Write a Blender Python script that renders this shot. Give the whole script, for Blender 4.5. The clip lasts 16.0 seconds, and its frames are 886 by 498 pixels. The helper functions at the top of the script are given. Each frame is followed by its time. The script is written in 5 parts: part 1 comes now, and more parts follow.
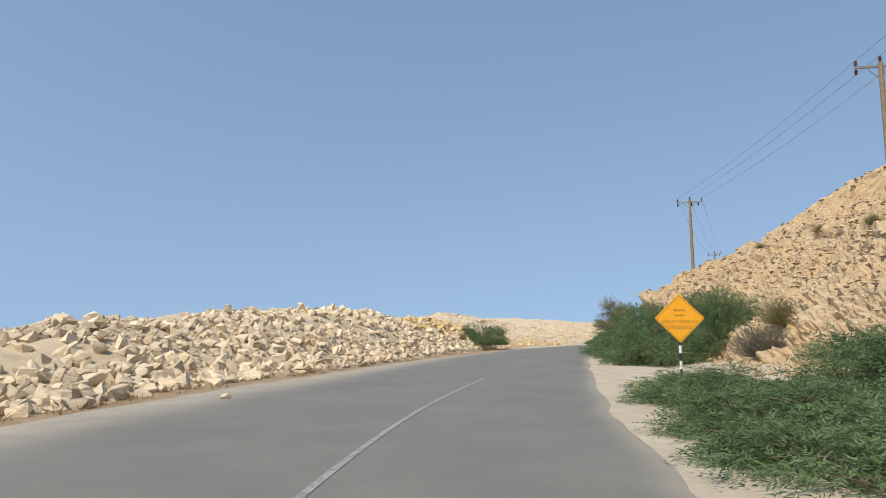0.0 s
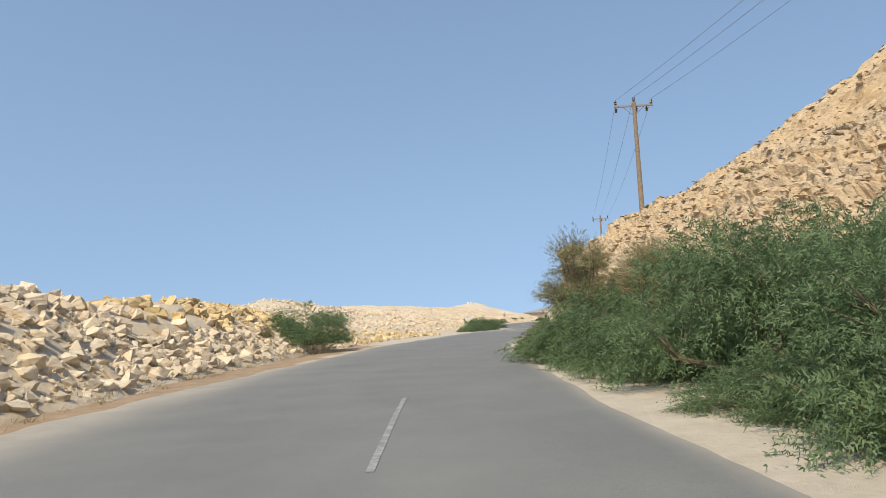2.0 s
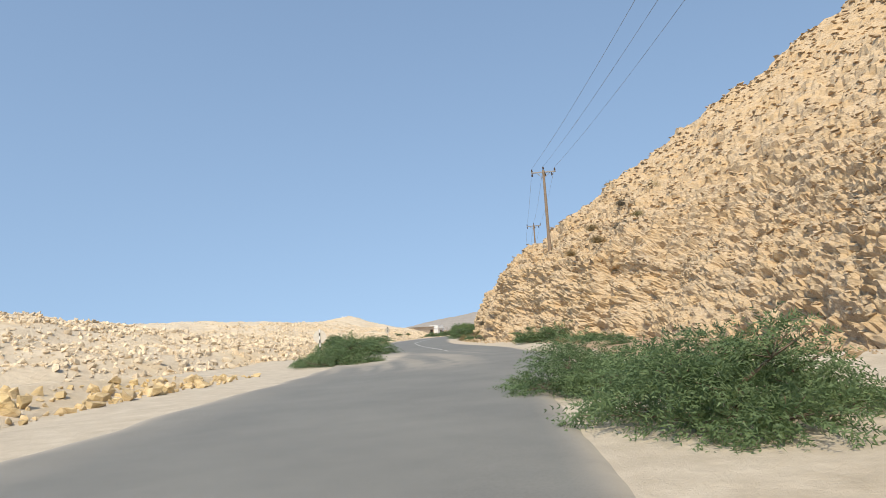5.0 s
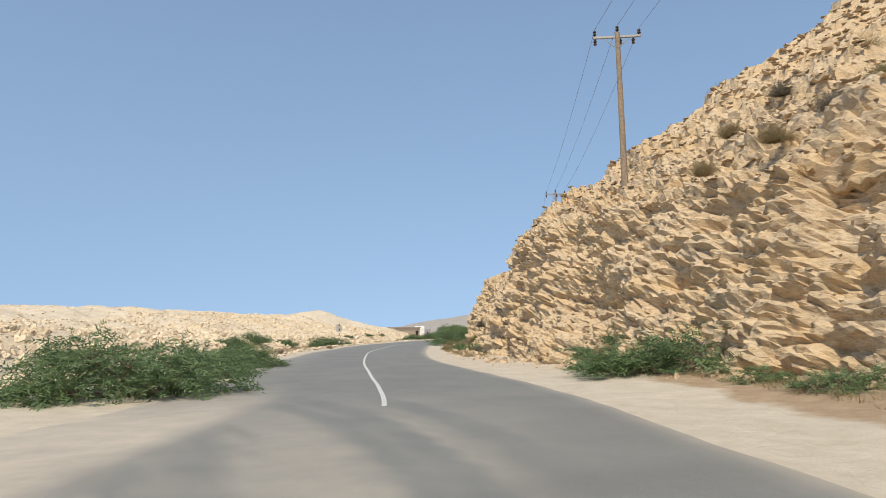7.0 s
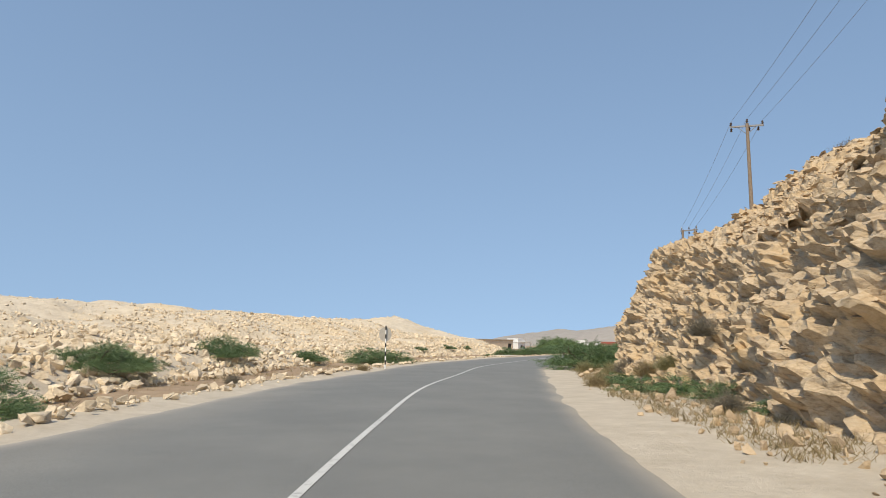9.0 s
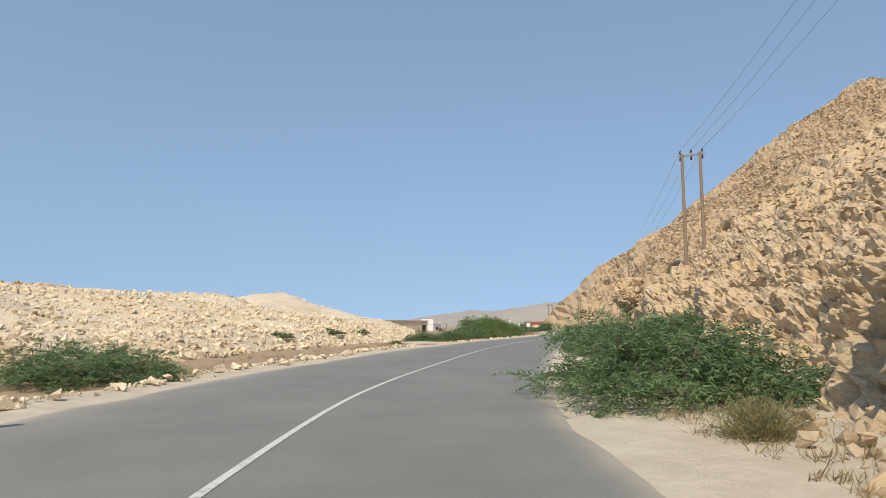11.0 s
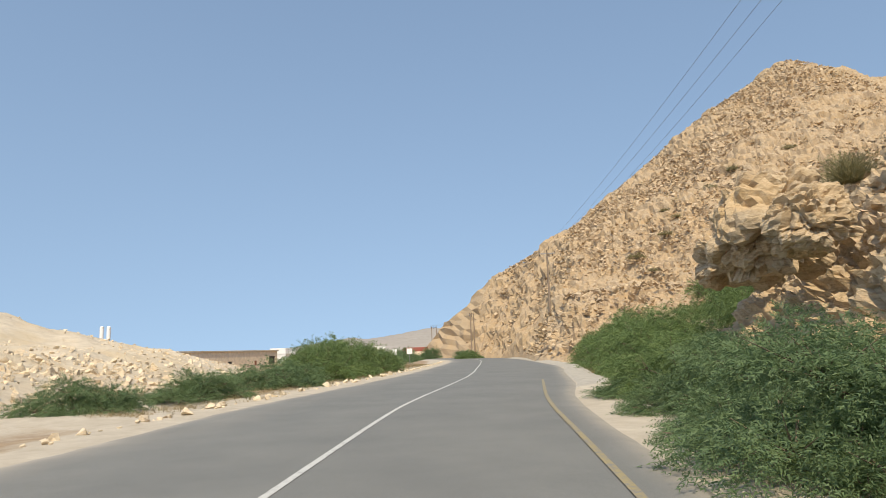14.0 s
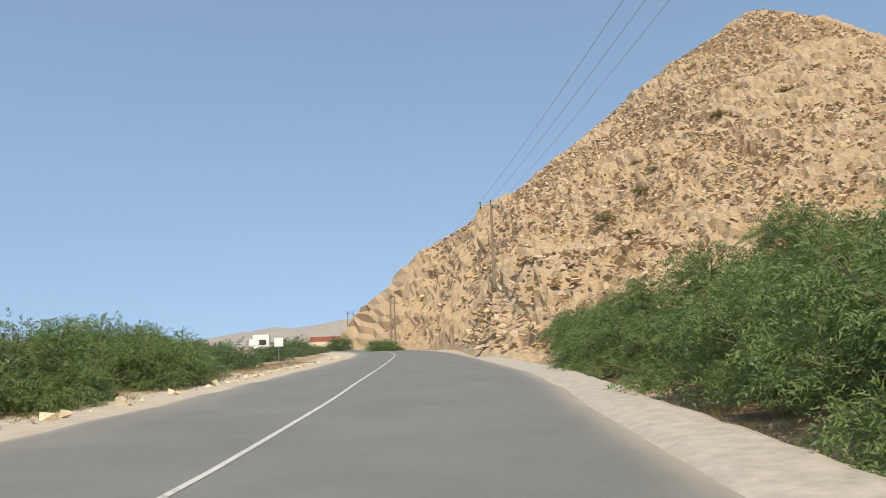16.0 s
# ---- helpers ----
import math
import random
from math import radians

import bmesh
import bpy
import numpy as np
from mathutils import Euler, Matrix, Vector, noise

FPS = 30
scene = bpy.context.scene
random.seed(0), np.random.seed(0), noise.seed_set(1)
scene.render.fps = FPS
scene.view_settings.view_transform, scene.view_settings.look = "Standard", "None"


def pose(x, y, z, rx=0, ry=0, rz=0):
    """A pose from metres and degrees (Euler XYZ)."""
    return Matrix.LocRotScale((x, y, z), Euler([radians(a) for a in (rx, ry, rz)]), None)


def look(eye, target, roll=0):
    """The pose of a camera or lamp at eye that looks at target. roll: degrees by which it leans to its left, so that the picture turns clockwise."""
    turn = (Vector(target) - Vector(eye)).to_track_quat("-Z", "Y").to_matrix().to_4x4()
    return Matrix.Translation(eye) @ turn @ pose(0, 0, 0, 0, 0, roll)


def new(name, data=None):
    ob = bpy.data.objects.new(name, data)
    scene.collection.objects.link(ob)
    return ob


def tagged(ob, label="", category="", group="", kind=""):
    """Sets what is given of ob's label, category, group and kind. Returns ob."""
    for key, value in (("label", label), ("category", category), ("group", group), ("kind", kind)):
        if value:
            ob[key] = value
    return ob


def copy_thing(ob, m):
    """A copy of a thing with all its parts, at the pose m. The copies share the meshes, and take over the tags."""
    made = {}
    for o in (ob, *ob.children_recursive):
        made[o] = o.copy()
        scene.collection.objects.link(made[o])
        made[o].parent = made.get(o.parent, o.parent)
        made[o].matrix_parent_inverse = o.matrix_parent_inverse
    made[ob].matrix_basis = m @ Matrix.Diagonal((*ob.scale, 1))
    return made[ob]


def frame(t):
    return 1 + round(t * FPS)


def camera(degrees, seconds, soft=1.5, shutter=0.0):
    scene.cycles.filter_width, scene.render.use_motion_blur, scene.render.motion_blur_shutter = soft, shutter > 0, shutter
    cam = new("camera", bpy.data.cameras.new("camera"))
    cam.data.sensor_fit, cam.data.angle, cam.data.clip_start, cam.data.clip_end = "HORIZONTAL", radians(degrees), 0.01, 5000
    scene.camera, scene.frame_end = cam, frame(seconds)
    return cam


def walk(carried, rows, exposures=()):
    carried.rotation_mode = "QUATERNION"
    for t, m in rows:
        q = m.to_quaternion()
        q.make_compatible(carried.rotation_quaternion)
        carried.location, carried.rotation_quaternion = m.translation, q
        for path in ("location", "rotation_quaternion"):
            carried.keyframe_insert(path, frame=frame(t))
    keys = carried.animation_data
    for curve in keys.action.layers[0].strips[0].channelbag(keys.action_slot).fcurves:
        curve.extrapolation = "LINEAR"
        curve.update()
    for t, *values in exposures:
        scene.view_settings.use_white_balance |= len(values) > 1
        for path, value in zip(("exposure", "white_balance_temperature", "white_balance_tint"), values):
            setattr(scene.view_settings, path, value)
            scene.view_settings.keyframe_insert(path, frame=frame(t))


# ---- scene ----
cam = camera(66.9, 16.0, soft=0.85)
PATH = [
    (0, (1.188, 0.587, 1.344), (1.2, 2.57, 1.597), -0.2),
    (0.5, (1.474, 6.921, 1.358), (1.703, 8.892, 1.608), -0.8),
    (1, (2.269, 13.221, 1.368), (2.636, 15.175, 1.582), -1.4),
    (1.5, (3.202, 19.633, 1.329), (3.607, 21.582, 1.525), -2.0),
    (2, (4.215, 25.94, 1.332), (4.667, 27.877, 1.543), -2.6),
    (2.5, (5.591, 32.2, 1.379), (6.113, 34.119, 1.59), -3.1),
    (3, (7.108, 38.201, 1.353), (7.704, 40.098, 1.567), -3.0),
    (3.5, (8.686, 44.241, 1.303), (9.353, 46.112, 1.536), -3.2),
    (4, (10.443, 50.421, 1.385), (11.153, 52.275, 1.623), -4.3),
    (6.5, (25.736, 83.757, 1.347), (26.621, 85.535, 1.586), -1.4),
    (7, (28.46, 90.147, 1.365), (29.271, 91.958, 1.608), -1.0),
    (7.5, (30.726, 96.335, 1.312), (31.476, 98.172, 1.565), -0.6),
    (8, (33.291, 102.856, 1.349), (33.903, 104.745, 1.585), 0.1),
    (8.5, (35.638, 109.299, 1.392), (36.222, 111.195, 1.645), 0.3),
    (9, (37.832, 115.746, 1.302), (38.388, 117.647, 1.583), 0.6),
    (9.5, (40.109, 122.226, 1.364), (40.631, 124.139, 1.625), 0.7),
    (10, (42.548, 128.691, 1.34), (43.166, 130.579, 1.572), 0.4),
    (12.5, (56.839, 158.457, 1.37), (57.827, 160.178, 1.622), -0.9),
    (13, (60.46, 164.453, 1.354), (61.527, 166.127, 1.598), -1.3),
    (13.5, (64.263, 170.378, 1.33), (65.358, 172.032, 1.587), -1.6),
    (14, (68.222, 175.71, 1.344), (69.335, 177.344, 1.647), -2.0),
    (14.5, (72.535, 181.277, 1.347), (73.703, 182.871, 1.656), -2.1),
    (15, (76.842, 186.536, 1.341), (78.044, 188.109, 1.626), -2.2),
    (15.5, (81.422, 191.579, 1.361), (82.697, 193.098, 1.616), -2.1),
    (16, (85.806, 196.568, 1.354), (87.084, 198.084, 1.62), -2.0),
]
walk(cam, [(t, look(eye, target, roll)) for t, eye, target, roll in PATH], [(0, 0.30, 7600, 8), (1.5, 0.38, 7600, 8), (3.5, 0.50, 7600, 8), (7, 0.42, 7600, 8), (9.5, 0.34, 7600, 8), (13, 0.45, 7900, 8), (16, 0.48, 7950, 8)])

# ---- light ----
SUN_DIR = Vector((0.74, 0.95, -1.45)).normalized()  # the way the sunlight travels
world = bpy.data.worlds.new("sky")
scene.world = world
world.use_nodes = True
wn = world.node_tree.nodes
sky = wn.new("ShaderNodeTexSky")
sky.sky_type = "NISHITA"
sky.sun_disc = False
sky.sun_elevation = math.asin(-SUN_DIR.z)
sky.sun_rotation = math.atan2(-SUN_DIR.x, -SUN_DIR.y)
sky.altitude = 0
sky.air_density = 1.15
sky.dust_density = 0.25
sky.ozone_density = 2.6
wn["Background"].inputs["Strength"].default_value = 0.162
# horizon glow taken out of the sky: the dome is read a little above each direction
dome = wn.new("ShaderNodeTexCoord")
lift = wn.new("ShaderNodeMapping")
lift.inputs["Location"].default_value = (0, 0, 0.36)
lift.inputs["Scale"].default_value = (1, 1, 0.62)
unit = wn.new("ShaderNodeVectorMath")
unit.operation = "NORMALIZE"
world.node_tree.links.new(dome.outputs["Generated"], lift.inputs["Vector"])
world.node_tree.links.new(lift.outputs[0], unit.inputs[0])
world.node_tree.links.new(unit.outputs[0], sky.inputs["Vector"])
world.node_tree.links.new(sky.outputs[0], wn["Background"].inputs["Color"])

sun_data = bpy.data.lights.new("sun", "SUN")
sun_data.energy = 3.0
sun_data.angle = radians(0.6)
sun_data.color = (1.0, 0.94, 0.84)
sun = new("sun", sun_data)
sun.matrix_world = look((0, 0, 200), Vector((0, 0, 200)) + SUN_DIR)
tagged(sun, "the sun", "sun", kind="structure")


# ---- materials ----
def material(name, rough=0.9):
    m = bpy.data.materials.new(name)
    m.use_nodes = True
    b = m.node_tree.nodes["Principled BSDF"]
    b.inputs["Roughness"].default_value = rough
    return m, m.node_tree, b


def add(tree, kind, **inputs):
    n = tree.nodes.new(kind)
    for k, v in inputs.items():
        n.inputs[k.replace("_", " ")].default_value = v
    return n


def ramp(tree, source, stops):
    n = tree.nodes.new("ShaderNodeValToRGB")
    e = n.color_ramp.elements
    while len(e) < len(stops):
        e.new(0.5)
    for el, (p, c) in zip(e, stops):
        el.position, el.color = p, (*c, 1)
    tree.links.new(source, n.inputs[0])
    return n.outputs[0]


def mix(tree, factor, a, b, mode="MIX"):
    n = tree.nodes.new("ShaderNodeMix")
    n.data_type, n.blend_type = "RGBA", mode
    for sock, v in ((n.inputs[0], factor), (n.inputs[6], a), (n.inputs[7], b)):
        if isinstance(v, bpy.types.NodeSocket):
            tree.links.new(v, sock)
        elif isinstance(v, (int, float)):
            sock.default_value = v
        else:
            sock.default_value = (*v, 1)
    return n.outputs[2]


def world_coords(tree, scale=(1, 1, 1), rot=(0, 0, 0)):
    g = tree.nodes.new("ShaderNodeNewGeometry")
    m = tree.nodes.new("ShaderNodeMapping")
    m.inputs["Scale"].default_value = scale
    m.inputs["Rotation"].default_value = rot
    tree.links.new(g.outputs["Position"], m.inputs["Vector"])
    return m.outputs[0]


def noise_tex(tree, vec, scale, detail=6, rough=0.6):
    n = add(tree, "ShaderNodeTexNoise", Scale=scale, Detail=detail, Roughness=rough)
    tree.links.new(vec, n.inputs["Vector"])
    return n.outputs["Fac"]


def bump(tree, bsdf, height, strength=0.5, distance=0.05, after=None):
    n = add(tree, "ShaderNodeBump", Strength=strength, Distance=distance)
    tree.links.new(height, n.inputs["Height"])
    if after is not None:
        tree.links.new(after, n.inputs["Normal"])
    tree.links.new(n.outputs[0], bsdf.inputs["Normal"])
    return n.outputs[0]


def rock_material(name, dark, mid, light, stain, fine=1.0, island=False, objrand=False, weathered=(0.36, 0.285, 0.205)):
    """Weathered layered limestone."""
    m, t, b = material(name, 0.95)
    flat = world_coords(t, (1, 1, 2.6), (radians(6), radians(-8), 0))
    big = noise_tex(t, flat, 0.35 * fine, 5, 0.6)
    small = noise_tex(t, flat, 4.5 * fine, 10, 0.78)
    col = ramp(t, small, [(0.34, dark), (0.49, mid), (0.68, light)])
    col = mix(t, ramp(t, big, [(0.42, (0, 0, 0)), (0.68, (0.75, 0.75, 0.75))]), col, stain)
    grey = ramp(t, noise_tex(t, flat, 0.9 * fine, 7, 0.72), [(0.50, (0, 0, 0)), (0.66, (0.55, 0.55, 0.55))])
    col = mix(t, grey, col, weathered)
    if island or objrand:
        if island:
            r = t.nodes.new("ShaderNodeNewGeometry").outputs["Random Per Island"]
        else:
            r = t.nodes.new("ShaderNodeObjectInfo").outputs["Random"]
        col = mix(t, 1.0, col, ramp(t, r, [(0, (0.72, 0.70, 0.68)), (0.5, (0.95, 0.93, 0.9)), (1, (1.12, 1.1, 1.06))]), "MULTIPLY")
    t.links.new(col, b.inputs["Base Color"])
    v = add(t, "ShaderNodeTexVoronoi", Scale=2.4 * fine)
    v.feature = "DISTANCE_TO_EDGE"
    t.links.new(flat, v.inputs["Vector"])
    crack = ramp(t, v.outputs["Distance"], [(0.0, (0, 0, 0)), (0.12, (1, 1, 1))])
    n1 = bump(t, b, crack, 0.22, 0.06)
    bump(t, b, noise_tex(t, flat, 7 * fine, 8, 0.75), 0.8, 0.06, n1)
    return m


# dark tones of M_CLIFF and M_HILL paint in shade of gaps and crevices
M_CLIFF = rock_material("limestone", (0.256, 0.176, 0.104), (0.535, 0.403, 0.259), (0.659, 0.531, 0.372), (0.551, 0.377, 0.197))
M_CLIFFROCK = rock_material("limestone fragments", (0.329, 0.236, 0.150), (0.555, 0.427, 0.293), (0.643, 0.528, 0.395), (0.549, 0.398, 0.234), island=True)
M_HILL = rock_material("scree", (0.182, 0.123, 0.075), (0.431, 0.317, 0.201), (0.574, 0.450, 0.306), (0.450, 0.308, 0.167), 0.7)
M_RUBBLE = rock_material("pale rubble", (0.484, 0.391, 0.279), (0.735, 0.618, 0.465), (0.818, 0.721, 0.567), (0.735, 0.586, 0.400), island=True, weathered=(0.62, 0.53, 0.42))
M_RUBBLE_ONE = rock_material("pale rubble stone", (0.52, 0.42, 0.30), (0.79, 0.665, 0.50), (0.88, 0.775, 0.61), (0.79, 0.63, 0.43), objrand=True, weathered=(0.62, 0.53, 0.42))
M_YELLOW = rock_material("ochre rubble", (0.46, 0.33, 0.18), (0.70, 0.53, 0.30), (0.78, 0.64, 0.42), (0.72, 0.52, 0.22), island=True, weathered=(0.62, 0.53, 0.42))
# greyed, low-contrast tones: the distance haze is put into the base colour
M_FAR = rock_material("distant hills with painted haze", (0.26, 0.23, 0.20), (0.33, 0.295, 0.255), (0.39, 0.35, 0.31), (0.33, 0.29, 0.25), 0.02, weathered=(0.30, 0.27, 0.24))


def soil_material():
    m, t, b = material("sandy ground", 0.97)
    w = world_coords(t)
    sand = ramp(t, noise_tex(t, w, 1.3, 9, 0.7), [(0.3, (0.42, 0.355, 0.27)), (0.55, (0.51, 0.44, 0.345)), (0.75, (0.60, 0.53, 0.43))])
    earth = ramp(t, noise_tex(t, w, 2.1, 9, 0.75), [(0.3, (0.25, 0.165, 0.10)), (0.55, (0.36, 0.255, 0.16)), (0.75, (0.46, 0.35, 0.23))])
    a = t.nodes.new("ShaderNodeAttribute")
    a.attribute_name = "earth"
    edge = t.nodes.new("ShaderNodeMath")
    edge.operation = "ADD"
    t.links.new(a.outputs["Fac"], edge.inputs[0])
    wob = t.nodes.new("ShaderNodeMath")
    wob.operation = "MULTIPLY_ADD"
    t.links.new(noise_tex(t, w, 0.9, 6, 0.65), wob.inputs[0])
    wob.inputs[1].default_value, wob.inputs[2].default_value = 0.9, -0.45
    t.links.new(wob.outputs[0], edge.inputs[1])
    fac = ramp(t, edge.outputs[0], [(0.35, (0, 0, 0)), (0.65, (1, 1, 1))])
    t.links.new(mix(t, fac, sand, earth), b.inputs["Base Color"])
    n1 = bump(t, b, noise_tex(t, w, 2.5, 8, 0.7), 0.5, 0.12)
    bump(t, b, noise_tex(t, w, 22, 6, 0.7), 0.5, 0.02, n1)
    return m


M_SOIL = soil_material()


def heap_material():
    """Dusty cream sand and crushed stone, bedded between the rubble."""
    m, t, b = material("quarry sand", 0.97)
    w = world_coords(t)
    col = ramp(t, noise_tex(t, w, 1.1, 9, 0.72), [(0.3, (0.50, 0.405, 0.29)), (0.52, (0.62, 0.52, 0.39)), (0.74, (0.71, 0.61, 0.47))])
    col = mix(t, ramp(t, noise_tex(t, w, 0.16, 4, 0.55), [(0.48, (0, 0, 0)), (0.66, (0.6, 0.6, 0.6))]), col, (0.64, 0.49, 0.30))
    t.links.new(col, b.inputs["Base Color"])
    n1 = bump(t, b, noise_tex(t, w, 1.6, 8, 0.72), 0.7, 0.25)
    bump(t, b, noise_tex(t, w, 11, 7, 0.75), 0.6, 0.05, n1)
    return m


M_HEAP = heap_material()


def asphalt_material():
    m, t, b = material("dusty asphalt", 0.78)
    w = world_coords(t)
    grain = ramp(t, noise_tex(t, w, 60, 4, 0.8), [(0.3, (0.146, 0.145, 0.133)), (0.7, (0.222, 0.220, 0.202))])
    blot = ramp(t, noise_tex(t, w, 0.45, 6, 0.65), [(0.35, (0.88, 0.88, 0.88)), (0.7, (1.1, 1.09, 1.07))])
    col = mix(t, 1.0, grain, blot, "MULTIPLY")
    a = t.nodes.new("ShaderNodeAttribute")
    a.attribute_name = "dust"
    s = t.nodes.new("ShaderNodeMath")
    s.operation = "MULTIPLY"
    t.links.new(a.outputs["Fac"], s.inputs[0])
    t.links.new(ramp(t, noise_tex(t, w, 0.8, 8, 0.7), [(0.25, (0.45, 0.45, 0.45)), (0.65, (1, 1, 1))]), s.inputs[1])
    t.links.new(mix(t, s.outputs[0], col, (0.50, 0.43, 0.34)), b.inputs["Base Color"])
    bump(t, b, noise_tex(t, w, 90, 3, 0.7), 0.35, 0.01)
    return m


M_ASPHALT = asphalt_material()


def worn_paint(name, colour, wear):
    m, t, b = material(name, 0.7)
    w = world_coords(t)
    f = ramp(t, noise_tex(t, w, 9, 8, 0.75), [(wear - 0.08, (1, 1, 1)), (wear + 0.08, (0, 0, 0))])
    t.links.new(mix(t, f, colour, (0.21, 0.20, 0.185)), b.inputs["Base Color"])
    return m


M_WHITE_LINE = worn_paint("white road paint", (0.56, 0.55, 0.515), 0.40)
M_FAINT_LINE = worn_paint("faint white road paint", (0.36, 0.35, 0.33), 0.50)
M_YELLOW_LINE = worn_paint("yellow road paint", (0.34, 0.27, 0.13), 0.47)


def plain(name, colour, rough=0.7, metal=0.0, vary=0.12, scale=6.0):
    m, t, b = material(name, rough)
    b.inputs["Metallic"].default_value = metal
    w = world_coords(t)
    lo = tuple(c * (1 - vary) for c in colour)
    hi = tuple(min(1, c * (1 + vary)) for c in colour)
    t.links.new(ramp(t, noise_tex(t, w, scale, 7, 0.7), [(0.3, lo), (0.7, hi)]), b.inputs["Base Color"])
    return m


def leaf_material(name, a, c, rough=0.6):
    m, t, b = material(name, rough)
    r = t.nodes.new("ShaderNodeNewGeometry").outputs["Random Per Island"]
    w = world_coords(t)
    col = mix(t, 0.45, ramp(t, r, [(0, a), (1, c)]), ramp(t, noise_tex(t, w, 0.7, 4, 0.6), [(0.35, a), (0.7, c)]))
    t.links.new(col, b.inputs["Base Color"])
    tr = t.nodes.new("ShaderNodeBsdfTranslucent")
    t.links.new(col, tr.inputs["Color"])
    ms = t.nodes.new("ShaderNodeMixShader")
    ms.inputs[0].default_value = 0.4
    t.links.new(b.outputs[0], ms.inputs[1])
    t.links.new(tr.outputs[0], ms.inputs[2])
    t.links.new(ms.outputs[0], t.nodes["Material Output"].inputs["Surface"])
    return m


M_LEAF = leaf_material("mesquite leaves", (0.090, 0.150, 0.066), (0.195, 0.277, 0.120))
M_LEAF_LIGHT = leaf_material("fresh leaves", (0.108, 0.170, 0.058), (0.215, 0.298, 0.102))
M_OLIVE = leaf_material("olive leaves", (0.20, 0.185, 0.085), (0.36, 0.315, 0.16))
M_DRY = leaf_material("dry stems", (0.25, 0.19, 0.10), (0.40, 0.31, 0.17), 0.9)
M_GREYDRY = leaf_material("grey dry stems", (0.17, 0.15, 0.115), (0.28, 0.245, 0.18), 0.9)
M_BARK = plain("bark", (0.17, 0.125, 0.085), 0.9, 0, 0.3, 12)
M_POLE = plain("weathered wood pole", (0.25, 0.185, 0.13), 0.85, 0, 0.3, 9)
M_STEEL = plain("galvanised steel", (0.30, 0.29, 0.28), 0.5, 0.6)
M_PORCELAIN = plain("brown porcelain", (0.06, 0.035, 0.025), 0.25)
M_WIRE = plain("aluminium cable", (0.16, 0.16, 0.165), 0.5, 0.3)
M_SIGN = plain("orange sign sheeting", (0.95, 0.42, 0.025), 0.45, 0, 0.08, 5)
M_SIGNBACK = plain("dusty beige sign back", (0.60, 0.545, 0.46), 0.6, 0.0)
M_WHITE = plain("white paint", (0.78, 0.77, 0.74), 0.55, 0, 0.06)
M_BLACK = plain("black paint", (0.03, 0.03, 0.03), 0.55)
M_LETTER = plain("faded lettering", (0.40, 0.165, 0.03), 0.6)
M_WALL = plain("tan plaster", (0.70, 0.57, 0.42), 0.9, 0, 0.18, 1.5)
M_ROOF = plain("tan roof slab", (0.50, 0.43, 0.34), 0.9, 0, 0.2, 1.0)
M_RUST = plain("brown door paint", (0.30, 0.13, 0.07), 0.7, 0, 0.2, 3.0)
# near-black for openings, the shade of the inside put into the colour
M_DARK = plain("dark opening", (0.05, 0.045, 0.04), 0.8)
M_RED = plain("red cladding", (0.30, 0.085, 0.06), 0.7, 0, 0.2, 1.0)
M_CONCRETE = plain("sandy concrete", (0.43, 0.385, 0.315), 0.95, 0, 0.22, 3.0)
M_SEA = plain("sea water", (0.03, 0.09, 0.16), 0.15, 0, 0.2, 0.02)


# ---- shape helpers ----
def smooth(a, b, x):
    x = np.clip((x - a) / (b - a), 0, 1)
    return x * x * (3 - 2 * x)


def hashed(ix, iy, iz, seed):
    h = (ix.astype(np.int64) * 374761393 + iy.astype(np.int64) * 668265263 + iz.astype(np.int64) * 2147483647 + seed * 1274126177) & 0xFFFFFFFF
    h = ((h ^ (h >> 13)) * 1274126177) & 0xFFFFFFFF
    h = ((h ^ (h >> 16)) * 2246822519) & 0xFFFFFFFF
    return ((h ^ (h >> 15)) & 0xFFFFFF) / float(0xFFFFFF)


def value_noise(p, seed=0):
    """Smooth noise of an (n, 3) array, from -1 to 1."""
    i = np.floor(p)
    f = p - i
    f = f * f * (3 - 2 * f)
    out = np.zeros(len(p))
    for dx in (0, 1):
        for dy in (0, 1):
            for dz in (0, 1):
                wgt = (f[:, 0] if dx else 1 - f[:, 0]) * (f[:, 1] if dy else 1 - f[:, 1]) * (f[:, 2] if dz else 1 - f[:, 2])
                out += wgt * hashed(i[:, 0] + dx, i[:, 1] + dy, i[:, 2] + dz, seed)
    return out * 2 - 1


def fbm(p, octaves=4, seed=0, gain=0.5):
    out, amp = np.zeros(len(p)), 1.0
    for o in range(octaves):
        out += amp * value_noise(p * 2**o, seed + o)
        amp *= gain
    return out


def blocks(p, seed=0):
    """For every point of an (n, 3) array the random height of its nearest cell, from -1 to 1, and its distance to the next cell."""
    i = np.floor(p)
    best = np.full(len(p), 9.0)
    second = np.full(len(p), 9.0)
    val = np.zeros(len(p))
    for dx in (-1, 0, 1):
        for dy in (-1, 0, 1):
            for dz in (-1, 0, 1):
                c = i + (dx, dy, dz)
                q = c + np.stack([hashed(c[:, 0], c[:, 1], c[:, 2], seed + k) for k in (11, 12, 13)], 1)
                d = ((q - p) ** 2).sum(1)
                v = hashed(c[:, 0], c[:, 1], c[:, 2], seed + 14) * 2 - 1
                near = d < best
                second = np.where(near, best, np.minimum(second, d))
                val = np.where(near, v, val)
                best = np.where(near, d, best)
    return val, np.sqrt(second) - np.sqrt(best)


